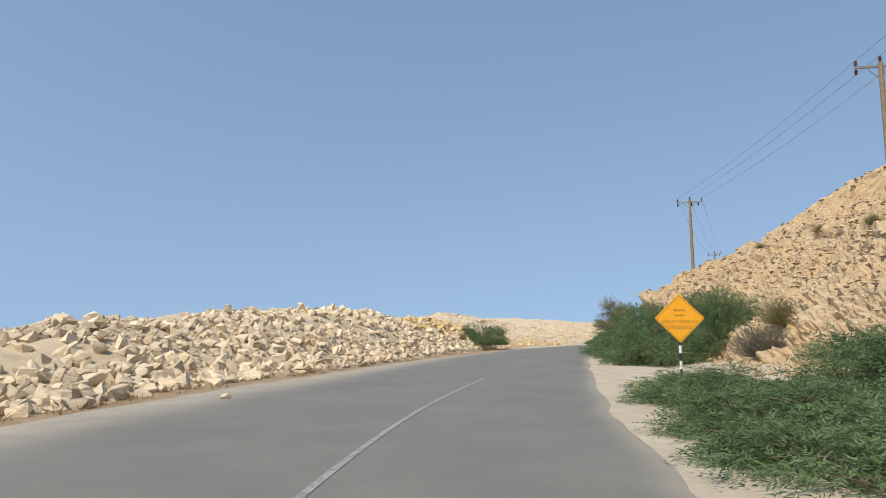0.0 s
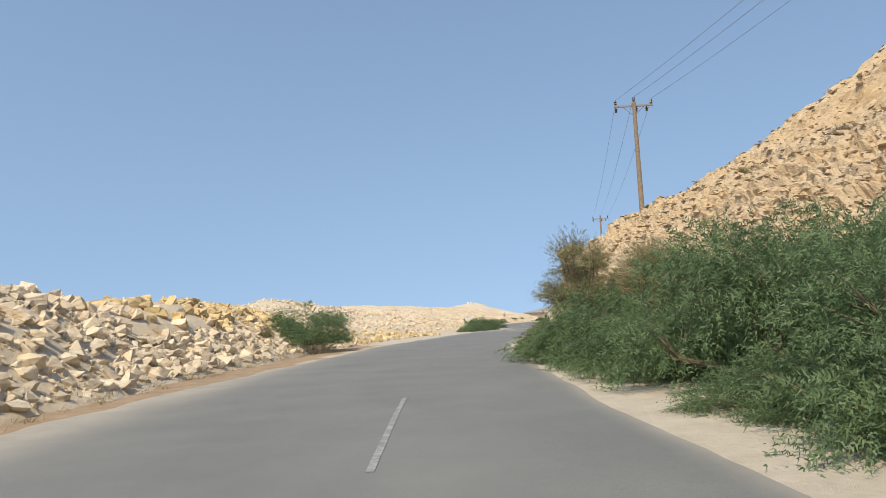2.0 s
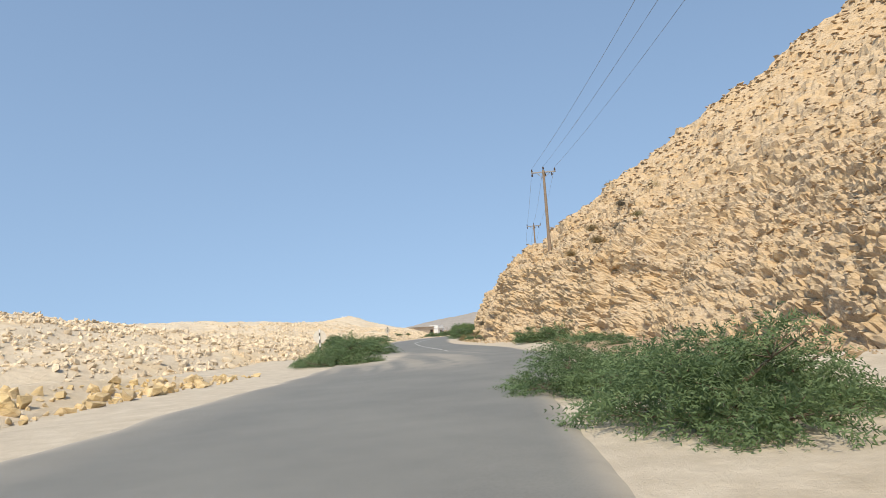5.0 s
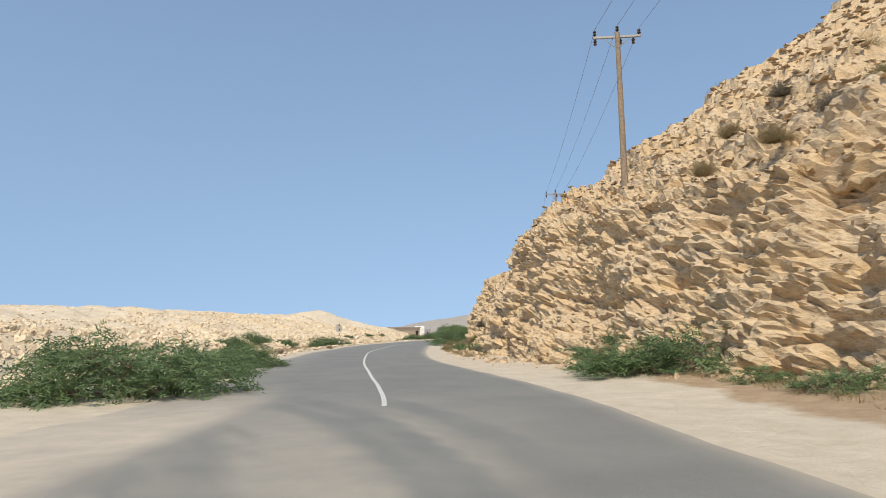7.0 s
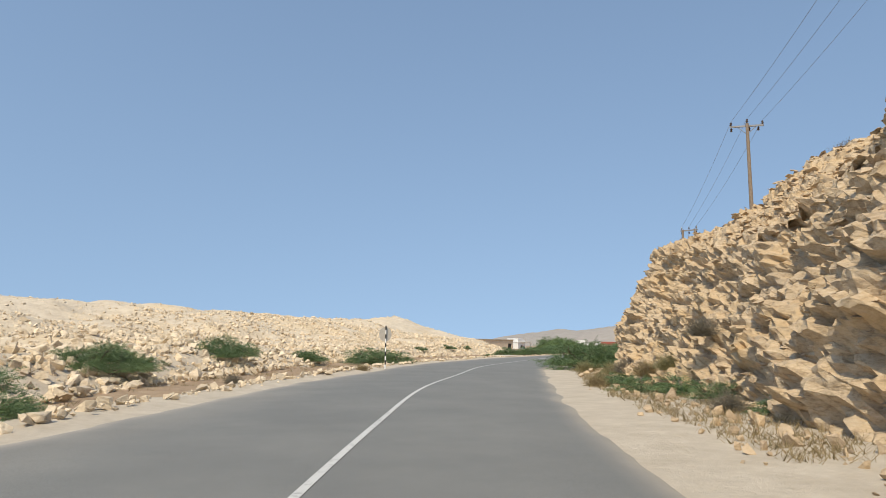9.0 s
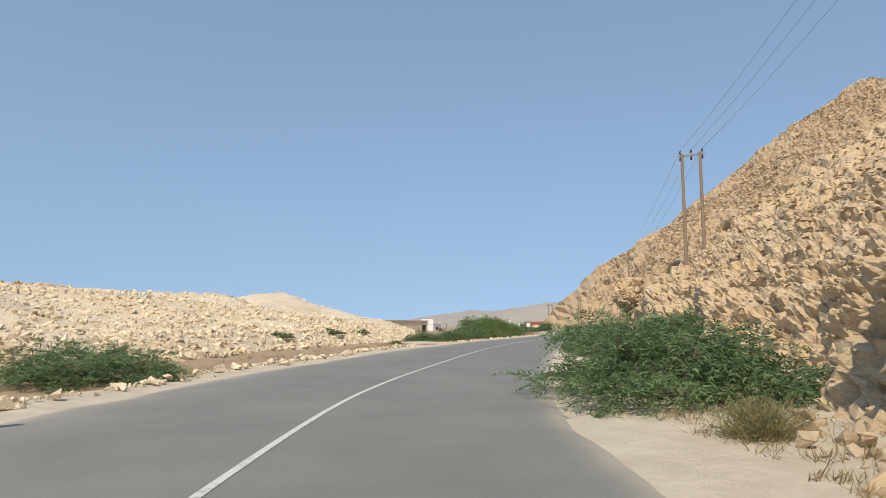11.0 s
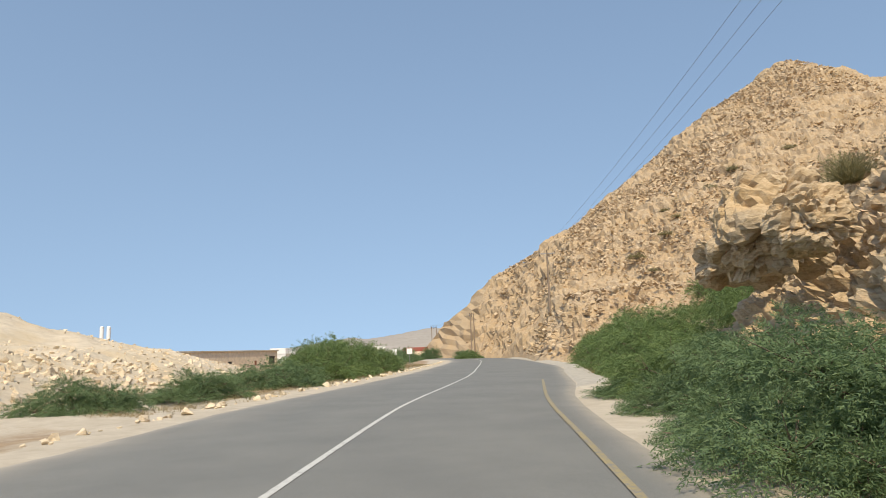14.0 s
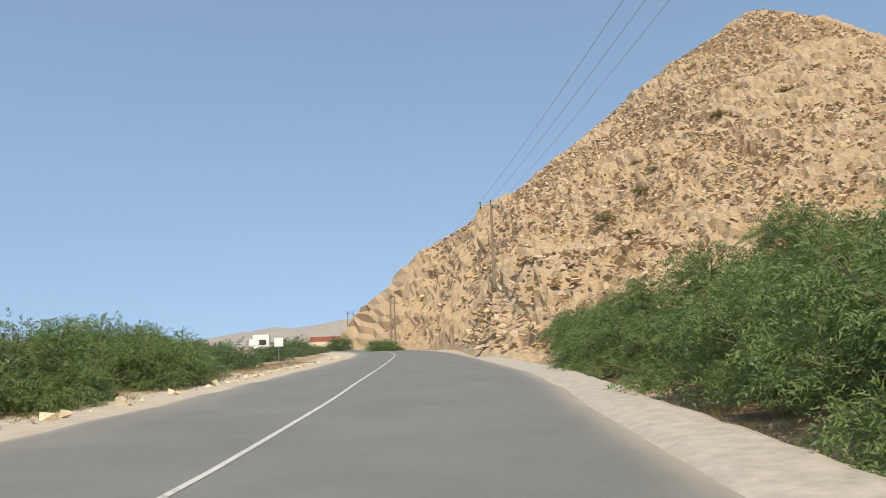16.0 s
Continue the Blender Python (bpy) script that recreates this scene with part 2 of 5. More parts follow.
def mesh_arrays(name, verts, faces, mats, smooth_shade=False):
    """A mesh from an (n, 3) array of places and an (m, 3) or (m, 4) array of corners."""
    me = bpy.data.meshes.new(name)
    k = faces.shape[1]
    me.vertices.add(len(verts))
    me.vertices.foreach_set("co", np.ascontiguousarray(verts, dtype=np.float32).ravel())
    me.loops.add(faces.size)
    me.loops.foreach_set("vertex_index", np.ascontiguousarray(faces, dtype=np.int32).ravel())
    me.polygons.add(len(faces))
    me.polygons.foreach_set("loop_start", np.arange(0, faces.size, k, dtype=np.int32))
    me.polygons.foreach_set("loop_total", np.full(len(faces), k, dtype=np.int32))
    me.polygons.foreach_set("use_smooth", np.full(len(faces), smooth_shade))
    for m in mats if isinstance(mats, (list, tuple)) else [mats]:
        me.materials.append(m)
    me.update(calc_edges=True)
    return me


def grid_faces(rows, cols):
    a = np.arange(rows * cols).reshape(rows, cols)
    return np.stack([a[:-1, :-1], a[:-1, 1:], a[1:, 1:], a[1:, :-1]], -1).reshape(-1, 4)


def part(name, bm, mat, parent=None, label=""):
    """Links a bmesh as one mesh object under a thing or part."""
    me = bpy.data.meshes.new(name)
    bm.normal_update()
    bm.to_mesh(me)
    bm.free()
    for m in mat if isinstance(mat, (list, tuple)) else [mat]:
        me.materials.append(m)
    ob = new(name, me)
    ob.parent = parent
    return tagged(ob, label)


def empty(name, m=None):
    ob = new(name)
    ob.empty_display_size = 0.2
    if m is not None:
        ob.matrix_basis = m
    return ob


def box(bm, size, at=(0, 0, 0), rot=(0, 0, 0), bevel=0.0):
    made = bmesh.ops.create_cube(bm, size=1)["verts"]
    bmesh.ops.transform(bm, matrix=pose(*at, *rot) @ Matrix.Diagonal((*size, 1)), verts=made)
    if bevel:
        edges = list({e for v in made for e in v.link_edges})
        bmesh.ops.bevel(bm, geom=edges, offset=bevel, segments=1, affect="EDGES")
    return bm


def rod(bm, a, b, r0, r1, sides=8):
    a, b = Vector(a), Vector(b)
    turn = (b - a).to_track_quat("Z", "Y").to_matrix().to_4x4()
    bmesh.ops.create_cone(bm, cap_ends=True, segments=sides, radius1=r0, radius2=r1, depth=(b - a).length, matrix=Matrix.Translation((a + b) / 2) @ turn)
    return bm


# ---- the road's line ----
KNOTS = [(-1.4, -60), (-1.3, -30), (-0.9, -10), (-0.2, 3), (0.6, 11), (2.1, 19), (5.1, 33), (7.0, 41), (11.2, 57), (16.0, 69), (23.8, 85), (29.7, 96.5), (32.85, 103.5), (35.2, 111.2), (37.25, 118.3),
         (39.9, 126.5), (42.9, 135), (46.5, 143), (51.4, 153.5), (58.3, 164.6), (65.4, 175.2), (70.9, 182.6), (77.2, 190.7), (83.9, 198.5), (90.9, 206.8), (97, 214.3), (112, 233.5), (125, 251), (136, 269), (142, 287), (143, 308), (139, 335), (130, 375), (118, 420)]


def spline(points, step):
    pts = [Vector((*p, 0)) for p in points]
    pts = [2 * pts[0] - pts[1], *pts, 2 * pts[-1] - pts[-2]]
    out = []
    for a, b, c, d in zip(pts, pts[1:], pts[2:], pts[3:]):
        for k in range(24):
            t = k / 24
            out.append(0.5 * (2 * b + (c - a) * t + (2 * a - 5 * b + 4 * c - d) * t * t + (3 * b - a - 3 * c + d) * t**3))
    xy = np.array([(p.x, p.y) for p in out])
    s = np.r_[0, np.cumsum(np.hypot(*np.diff(xy, axis=0).T))]
    t = np.arange(0, s[-1], step)
    return np.stack([np.interp(t, s, xy[:, 0]), np.interp(t, s, xy[:, 1])], 1)


LINE = spline(KNOTS, 0.5)
_tan = np.gradient(LINE, axis=0)
_k = np.ones(17) / 17
_tan = np.stack([np.convolve(np.pad(_tan[:, i], 8, mode="edge"), _k, "valid") for i in (0, 1)], 1)
_tan /= np.linalg.norm(_tan, axis=1)[:, None]
RIGHT = np.stack([_tan[:, 1], -_tan[:, 0]], 1)
STATION = LINE[:, 1]  # a place along the road is named by the y of its centre line


def at_road(u, d):
    """Plan places at station u and distance d to the right of the centre line."""
    u, d = np.broadcast_arrays(np.asarray(u, float), np.asarray(d, float))
    i = np.interp(u, STATION, np.arange(len(LINE)))
    n = np.arange(len(LINE))
    return np.stack([np.interp(i, n, LINE[:, k]) + d * np.interp(i, n, RIGHT[:, k]) for k in (0, 1)], -1)


def to_road(x, y):
    """Station and distance to the right for plan places."""
    p = np.stack([np.ravel(x), np.ravel(y)], 1)
    coarse = LINE[::4]
    u, d = np.zeros(len(p)), np.zeros(len(p))
    for s in range(0, len(p), 20000):
        q = p[s : s + 20000]
        k = ((q[:, None] - coarse[None]) ** 2).sum(-1).argmin(1) * 4
        k = np.clip(k, 0, len(LINE) - 1)
        off = q - LINE[k]
        d[s : s + 20000] = (off * RIGHT[k]).sum(1)
        u[s : s + 20000] = STATION[k] + (off * _tan[k]).sum(1) * _tan[k, 1]
    return u, d


def table(u, rows, col):
    return np.interp(u, [r[0] for r in rows], [r[col] for r in rows])


# station, foot of the rock face, height and depth of the steep part, slope above it
FACE = [(-60, 10, 2.5, 2.5, 0.60), (0, 10, 2.6, 2.5, 0.67), (20, 9.3, 2.7, 2.2, 0.66), (40, 9.2, 2.8, 2.4, 0.66), (52, 7.8, 3.0, 2.0, 0.60), (57, 5.4, 3.8, 1.6, 0.42), (62, 4.95, 4.3, 1.6, 0.38), (66, 5.1, 4.8, 1.3, 0.42), (69, 6.0, 4.3, 1.5, 0.62), (71.5, 9.4, 3.4, 2.2, 0.72),
        (76, 11.5, 3.4, 2.6, 0.76), (92, 13.0, 3.7, 2.8, 0.80), (101, 11.4, 4.4, 2.7, 0.78), (106, 8.4, 5.8, 2.9, 0.66), (110, 7.6, 6.2, 2.9, 0.62), (116, 7.1, 6.3, 2.6, 0.66), (120, 6.7, 6.3, 2.2, 0.68), (124, 6.4, 6.4, 2.0, 0.68), (128, 6.5, 5.7, 2.0, 0.58), (131, 6.9, 5.0, 2.0, 0.5), (134, 6.9, 4.5, 2.0, 0.47), (138, 7.2, 4.6, 2.0, 0.43),
        (142, 7.1, 5.0, 2.0, 0.55), (146, 6.9, 5.75, 2.0, 0.5), (149, 7.0, 6.05, 2.0, 0.48), (152, 8.0, 5.7, 2.1, 0.5), (155.5, 11, 3.7, 3.0, 0.58), (168, 9.0, 3.6, 3.0, 0.66), (178, 7.8, 3.4, 3.0, 0.68), (184, 7.6, 3.6, 2.6, 0.70), (190, 7.9, 4.2, 2.2, 0.72), (194, 8.4, 4.2, 1.9, 0.70), (196, 10.5, 3.4, 2.4, 0.6), (200, 14, 1.8, 5, 0.4), (206, 16, 0.8, 6, 0.2)]

BERM_FOOT = [(-60, 330), (-24, 150), (-18, 104), (-8, 92), (3, 89), (13, 96), (25, 111.5), (29.5, 121), (33.5, 132), (37.4, 145), (40.5, 155), (47, 169), (54.5, 181), (60.5, 189.5), (67, 197), (78, 216), (88, 240), (96, 262), (94, 290), (60, 330), (20, 345)]


def berm_depth(x, y):
    """Distance into the heap of quarry waste from its foot; negative outside."""
    p = np.stack([np.ravel(x), np.ravel(y)], 1)
    a = np.array(BERM_FOOT, float)
    best = np.full(len(p), 1e9)
    inside = np.zeros(len(p), bool)
    for s, e in zip(a, np.roll(a, -1, 0)):
        v = e - s
        t = np.clip(((p - s) @ v) / (v @ v), 0, 1)
        best = np.minimum(best, np.hypot(*(p - s - t[:, None] * v).T))
        cross = (s[1] > p[:, 1]) != (e[1] > p[:, 1])
        with np.errstate(divide="ignore", invalid="ignore"):
            xs = s[0] + (p[:, 1] - s[1]) / (e[1] - s[1] + 1e-12) * (e[0] - s[0])
        inside ^= cross & (p[:, 0] < xs)
    return np.where(inside, best, -best)


def berm_height(x, y):
    d = berm_depth(x, y)
    p3 = np.stack([np.ravel(x), np.ravel(y), np.zeros(np.size(x))], 1)
    north = smooth(176, 200, np.ravel(y))
    h = 0.95 * smooth(-0.3, 2.4, d) + (1 - north) * (2.0 * smooth(13, 26, d) + 4.0 * smooth(24, 50, d)) + north * (1.0 * smooth(2, 7, d) + 2.6 * smooth(6, 26, d) + 1.6 * smooth(26, 50, d)) - 6.0 * smooth(75, 130, d)
    # the broad sandy slope at its southern end
    h += 2.5 * smooth(1, 16, d) * (1 - smooth(4, 26, np.ravel(x) - 0.4 * (np.ravel(y) - 100))) * (1 - smooth(112, 145, np.ravel(y)))
    h += smooth(0.5, 6, d) * (0.45 * fbm(p3 / 9, 4, 3) + 0.22 * fbm(p3 / 4, 3, 6) + 0.25 * fbm(p3 / 2.2, 3, 9))
    h += 2.4 * np.exp(-(((np.ravel(x) - 68) ** 2 + (np.ravel(y) - 253) ** 2) / 90)) * smooth(0, 10, d)
    h *= 1 - 0.75 * smooth(250, 285, np.ravel(y) - 0.15 * (90 - np.ravel(x)))
    return np.where(d > -0.3, h, -0.4 + 0.0 * h)


# station, foot (metres left of the line), crest height, crest distance
HEAP = [(-60, 7.6, 1.0, 13), (0, 7.6, 1.2, 13), (14, 7.5, 1.35, 13), (24, 7.4, 1.85, 12.5), (31, 7.2, 2.45, 12), (36, 7.0, 2.7, 12), (41, 6.9, 2.7, 11.8), (46, 6.9, 2.2, 11.5), (52, 6.9, 2.35, 11), (56, 7.0, 2.55, 11), (61, 7.0, 2.2, 11), (65, 7.2, 1.45, 10.5), (70, 7.4, 0.9, 10), (78, 7.8, 0.6, 10), (86, 8.6, 0.35, 10), (92, 9, -0.1, 11)]


def heap_height(x, y, ud=None):
    u, d = to_road(x, y) if ud is None else ud
    foot, top, crest = (table(u, HEAP, k) for k in (1, 2, 3))
    a = -d
    p3 = np.stack([np.ravel(x), np.ravel(y), np.zeros(np.size(x))], 1)
    h = top * smooth(foot - 0.4, crest, a) ** 0.8 - (top * 1.1 + 0.5) * smooth(crest + 1.5, crest + 17, a)
    h += smooth(foot, foot + 2.5, a) * np.clip(top, 0, 1) * (0.30 * fbm(p3 / 4.5, 4, 21) + 0.14 * fbm(p3 / 1.1, 3, 22)) * (1 - smooth(crest + 6, crest + 14, a))
    on = (a > foot - 0.4) & (u < 92) & (u > -58)
    return np.where(on, h, -0.4)


def ground_height(x, y, ud=None):
    u, d = to_road(x, y) if ud is None else ud
    p3 = np.stack([np.ravel(x), np.ravel(y), np.zeros(np.size(x))], 1)
    near = smooth(4.3, 8, np.abs(d))
    h = -0.03 - 0.02 * near + near * 0.10 * fbm(p3 / 3.5, 4, 5)
    # the slope below the thicket on the hill side, past the kerb
    h += smooth(190, 200, u) * (smooth(6.6, 8, d) * -0.35 + np.clip(d - 8.5, 0, 16) * 0.30 * (1 - smooth(235, 255, u)))
    # the bay by the first sign and the verge rise a little towards the rocks
    h += smooth(5.5, 10, d) * 0.25 * (1 - smooth(185, 195, u))
    # a low strip of earth beside the lane on the sea side
    h += 0.13 * np.exp(-(((d + np.interp(u, *LEFT_LINE) + 0.75) / 0.45) ** 2)) * smooth(120, 128, u) * (1 - smooth(176, 182, u)) * (1 + 0.5 * fbm(p3 / 1.2, 2, 8))
    # the land falls to the sea
    h += -7 * smooth(60, 170, -d)
    return h


def surface(x, y):
    """Height of the loose ground and heaps at single places."""
    x, y = np.atleast_1d(np.asarray(x, float)), np.atleast_1d(np.asarray(y, float))
    ud = to_road(x, y)
    return np.maximum(np.maximum(ground_height(x, y, ud), heap_height(x, y, ud)), berm_height(x, y))


def face_height(u, d):
    """Height of the rock face on the hill side at station u and distance d."""
    foot, ch, cw, sl = (table(u, FACE, k) for k in (1, 2, 3, 4))
    a = d - foot
    return np.where(a < cw, ch * np.clip(a / cw, -0.2, 1) ** 1.0, ch + sl * (a - cw))


RIDGE = [(227, 256, 70), (246, 250, 65.5), (276, 240, 73), (340, 215, 90)]


def hill_height(x, y, ud=None):
    x, y = np.ravel(x), np.ravel(y)
    u, d = to_road(x, y) if ud is None else ud
    p = np.stack([x, y], 1)
    z = np.full(len(p), -50.0)
    r = np.array(RIDGE, float)
    for s, e in zip(r, r[1:]):
        v = e[:2] - s[:2]
        t = np.clip(((p - s[:2]) @ v) / (v @ v), 0, 1)
        dist = np.hypot(*(p - s[:2] - t[:, None] * v).T)
        z = np.maximum(z, s[2] + t * (e[2] - s[2]) - 0.715 * dist + 1.2 * (1 - np.exp(-dist / 3)) - 1.2)
    p3 = np.stack([x, y, np.zeros(len(x))], 1)
    z += 2.0 * fbm(p3 / 26, 3, 31) * smooth(70, 40, z)
    bench = np.clip((d - 5.6) * 1.5, -2, 6.2 + 0.12 * d) * smooth(226, 240, u) * (1 - smooth(272, 290, u)) * (1 - smooth(18, 48, d)) - 1.2 * smooth(240, 226, u)
    bench = np.where((d > 0) & (u < 291), bench, -2)
    k = 2.0
    top = np.maximum(z, bench) + k * 0.25 * np.clip(1 - np.abs(z - bench) / k, 0, 1) ** 2
    return np.where(d < 5.4, -1.5, np.clip(top, -1.5, np.clip((d - np.interp(u, [232, 250, 265, 300], [5.4, 6.2, 10, 15])) * 2.2, -1.5, 200)))


def lay_height(x, y):
    """The surface on which plants and poles stand, rock included."""
    x, y = np.atleast_1d(np.asarray(x, float)), np.atleast_1d(np.asarray(y, float))
    u, d = to_road(x, y)
    h = surface(x, y)
    f = np.where((d > 5) & (u < 206), face_height(u, d), -5)
    return np.maximum(np.maximum(h, f), hill_height(x, y, (u, d)))


def ground_at(x, y):
    return float(lay_height(x, y)[0])


# ---- ground, sea, road ----
def axis_steps(lo, hi, fine, far):
    mid = np.arange(lo, hi, fine)
    out = fine * 1.18 ** np.arange(1, 60)
    a, b = lo - np.cumsum(out), hi + np.cumsum(out)
    return np.r_[a[a > -far][::-1], mid, b[b < far]]


def make_ground():
    xs, ys = axis_steps(-30, 130, 1.1, 3600), axis_steps(-20, 270, 1.1, 3600)
    gx, gy = np.meshgrid(xs, ys)
    x, y = gx.ravel(), gy.ravel()
    u, d = to_road(x, y)
    z = ground_height(x, y, (u, d))
    out = smooth(380, 900, np.hypot(x - 60, y - 120))
    z = z * (1 - out) + out * np.where(d < 0, -7, 0)
    me = mesh_arrays("ground", np.stack([x, y, z], 1), grid_faces(len(ys), len(xs)), M_SOIL, True)
    earth = np.zeros(len(x))
    earth = np.maximum(earth, smooth(4.5, 5.1, -d) * (1 - smooth(8, 9.5, -d)) * (1 - smooth(62, 70, u)) * 0.85)
    earth = np.maximum(earth, smooth(1.1, 1.6, -d - np.interp(u, *LEFT_LINE)) * (1 - smooth(12, 15, -d)) * smooth(122, 132, u) * (1 - smooth(184, 192, u)) * 0.95)
    earth = np.maximum(earth, smooth(6.7, 7.4, d) * (1 - smooth(12, 13.5, d)) * smooth(76, 84, u) * (1 - smooth(110, 118, u)) * 0.95)
    earth = np.maximum(earth, smooth(7, 9, d) * smooth(188, 196, u) * 0.8)
    earth = np.maximum(earth, smooth(6, 8, -d) * smooth(190, 198, u) * 0.7)
    at = me.attributes.new("earth", "FLOAT", "POINT")
    at.data.foreach_set("value", earth.astype(np.float32))
    tagged(new("ground", me), "pale sandy ground with brown earth along the road", "ground", kind="structure")
    sea = mesh_arrays("water", np.array([(-4500, -4500, -4.2), (4500, -4500, -4.2), (4500, 4500, -4.2), (-4500, 4500, -4.2)]), np.array([[0, 1, 2, 3]]), M_SEA)
    tagged(new("water", sea), "calm blue sea beyond the heaps", "sea", kind="structure")


def strip(name, u0, u1, left, right, z, mat, label, category, step=0.5, cols=2, wobble=0.0, seed=0):
    """A band along the road between two distances from its line."""
    u = np.arange(u0, u1 + step / 2, step)
    t = np.linspace(0, 1, cols)
    wl = wobble * value_noise(np.stack([u * 0.8, u * 0, u * 0 + seed], 1), seed) if wobble else 0 * u
    wr = wobble * value_noise(np.stack([u * 0.8, u * 0 + 9, u * 0 + seed], 1), seed) if wobble else 0 * u
    lo, hi = left + wl, right + wr
    d = lo[:, None] + (hi - lo)[:, None] * t
    xy = at_road(np.repeat(u, cols), d.ravel())
    zz = z if np.ndim(z) else np.full(len(xy), z)
    me = mesh_arrays(name, np.c_[xy, zz], grid_faces(len(u), cols)[:, ::-1], mat, True)
    return tagged(new(name, me), label, category, kind="structure"), u, d


# the road's right edge, which widens along the kerb: station, metres
KERB_LINE = ([-60, 10, 35, 50, 67, 76, 84, 90, 92.5, 96, 99, 104, 115, 120, 125, 130, 135, 140, 150, 165, 175, 186, 193, 198, 203, 208, 212, 218, 230, 262, 330], [3.45, 3.42, 3.2, 3.15, 3.4, 3.7, 5.2, 6.0, 5.7, 5.0, 4.6, 4.2, 3.7, 3.45, 3.5, 3.75, 3.92, 3.87, 3.75, 4.05, 4.05, 4.25, 4.5, 5.0, 5.2, 5.45, 5.9, 6.3, 6.0, 5.2, 4.2])
# and its left edge
LEFT_LINE = ([-60, 10, 33, 42, 54, 74, 90, 112, 120, 130, 145, 168, 175, 185, 196, 206, 230, 330], [6.2, 6.2, 5.9, 5.5, 4.5, 4.2, 4.4, 4.3, 4.5, 4.45, 4.4, 4.9, 4.9, 4.7, 4.8, 4.5, 4.1, 4.1])


def make_road():
    u = np.arange(-55, 330, 0.4)
    n = 41
    t = np.linspace(-1, 1, n)
    wob = 0.13 * fbm(np.stack([u * 0.6, u * 0, u * 0], 1), 4, 41), 0.07 * fbm(np.stack([u * 0.6, u * 0 + 7, u * 0], 1), 4, 42)
    lw = np.interp(u, *LEFT_LINE) + wob[0] + 0.6 * smooth(88, 95, u) * (1 - smooth(104, 112, u))
    rw = np.interp(u, *KERB_LINE) + wob[1] * (1 - 0.85 * smooth(180, 189, u))
    d = np.where(t < 0, t * lw[:, None], t * rw[:, None])
    xy = at_road(np.repeat(u, n), d.ravel())
    z = 0.035 - 0.02 * (np.abs(np.tile(t, len(u)))) ** 2 - 0.06 * (np.abs(np.tile(t, len(u))) > 0.99)
    me = mesh_arrays("road", np.c_[xy, z], grid_faces(len(u), n)[:, ::-1], M_ASPHALT, True)
    uu, dd = np.repeat(u, n), d.ravel()
    tt = np.tile(np.abs(t), len(u))
    # sand lies along both edges, blows in from the left and is swept into curved wheel tracks at the lay-by
    side = np.stack([uu * 0.35, dd * 0.9, dd * 0], 1)
    dust = 0.70 * smooth(0.86, 1.0, tt) + 0.26 * smooth(0.50, 0.95, tt) * (dd < 0) * (0.7 + 0.5 * fbm(side, 3, 43))
    dust = np.maximum(dust, 0.75 * smooth(3.5, 5.4, -dd) * (1 - smooth(56, 66, uu)))
    wedge = smooth(88, 94, uu) * (1 - smooth(99, 109, uu))
    dust = np.maximum(dust, 0.95 * smooth(1.7, 2.6, -dd) * wedge)
    swirl = np.hypot(uu - 84.0, (dd + 9.5) * 1.9)
    track = np.clip(fbm(np.stack([swirl * 2.1, np.arctan2(dd + 9.5, uu - 84.0) * 1.2, dd * 0], 1), 3, 44) * 1.3 + 0.25, 0, 1)
    dust = np.maximum(dust, 0.46 * track * smooth(-3.4, -0.6, -dd) * smooth(84, 89, uu) * (1 - smooth(97, 106, uu)))
    at = me.attributes.new("dust", "FLOAT", "POINT")
    at.data.foreach_set("value", dust.astype(np.float32))
    tagged(new("road", me), "grey dusty asphalt road with sandy edges", "road", kind="structure")
    strip("centre_line", -40, 21, -0.045, 0.045, 0.041, M_FAINT_LINE, "faint worn white centre line on the asphalt", "road marking", cols=2)
    strip("centre_line", 32.0, 37.5, -0.04, 0.04, 0.041, M_FAINT_LINE, "faint worn white centre line on the asphalt", "road marking")
    uc = np.arange(102, 300.25, 0.5)
    bend = np.interp(uc, [102, 105, 109, 116, 150, 180, 190, 198, 204, 209, 215], [0.26, 0.10, 0.03, 0.0, 0.0, -0.08, -0.12, 0.0, 0.12, 0.05, -0.05])
    strip("centre_line", 102, 300, bend - 0.048, bend + 0.048, 0.041, M_WHITE_LINE, "solid white centre line on the asphalt", "road marking")
    ue = np.arange(180.5, 200.25, 0.5)
    off = np.interp(ue, [180, 186, 197, 203], [3.32, 3.50, 3.66, 3.84])
    strip("edge_line", 180.5, 200, off - 0.05, off + 0.05, 0.037, M_YELLOW_LINE, "worn yellow edge line on the asphalt", "road marking")
    uu = np.arange(195, 262.1, 0.5)
    k, _, dk = strip("kerb", 195, 262, np.interp(uu, *KERB_LINE) - 0.12, np.interp(uu, *KERB_LINE) + 1.25, np.zeros(len(uu) * 9), M_CONCRETE, "rough pale concrete apron edging the road", "kerb", cols=9, wobble=0.06, seed=4)
    co = np.empty(len(k.data.vertices) * 3, np.float32)
    k.data.vertices.foreach_get("co", co)
    co = co.reshape(-1, 3)
    t9 = np.tile(np.linspace(0, 1, 9), len(uu))
    co[:, 2] = np.where(t9 > 0.99, -0.6, -0.05 + 0.10 * smooth(0.0, 0.2, t9) + 0.07 * smooth(0.2, 0.9, t9)) + 0.03 * value_noise(co.astype(float) * 1.7, 3)
    co[:9, 2] = co[-9:, 2] = -0.6
    k.data.vertices.foreach_set("co", co.ravel())
    k.data.update()


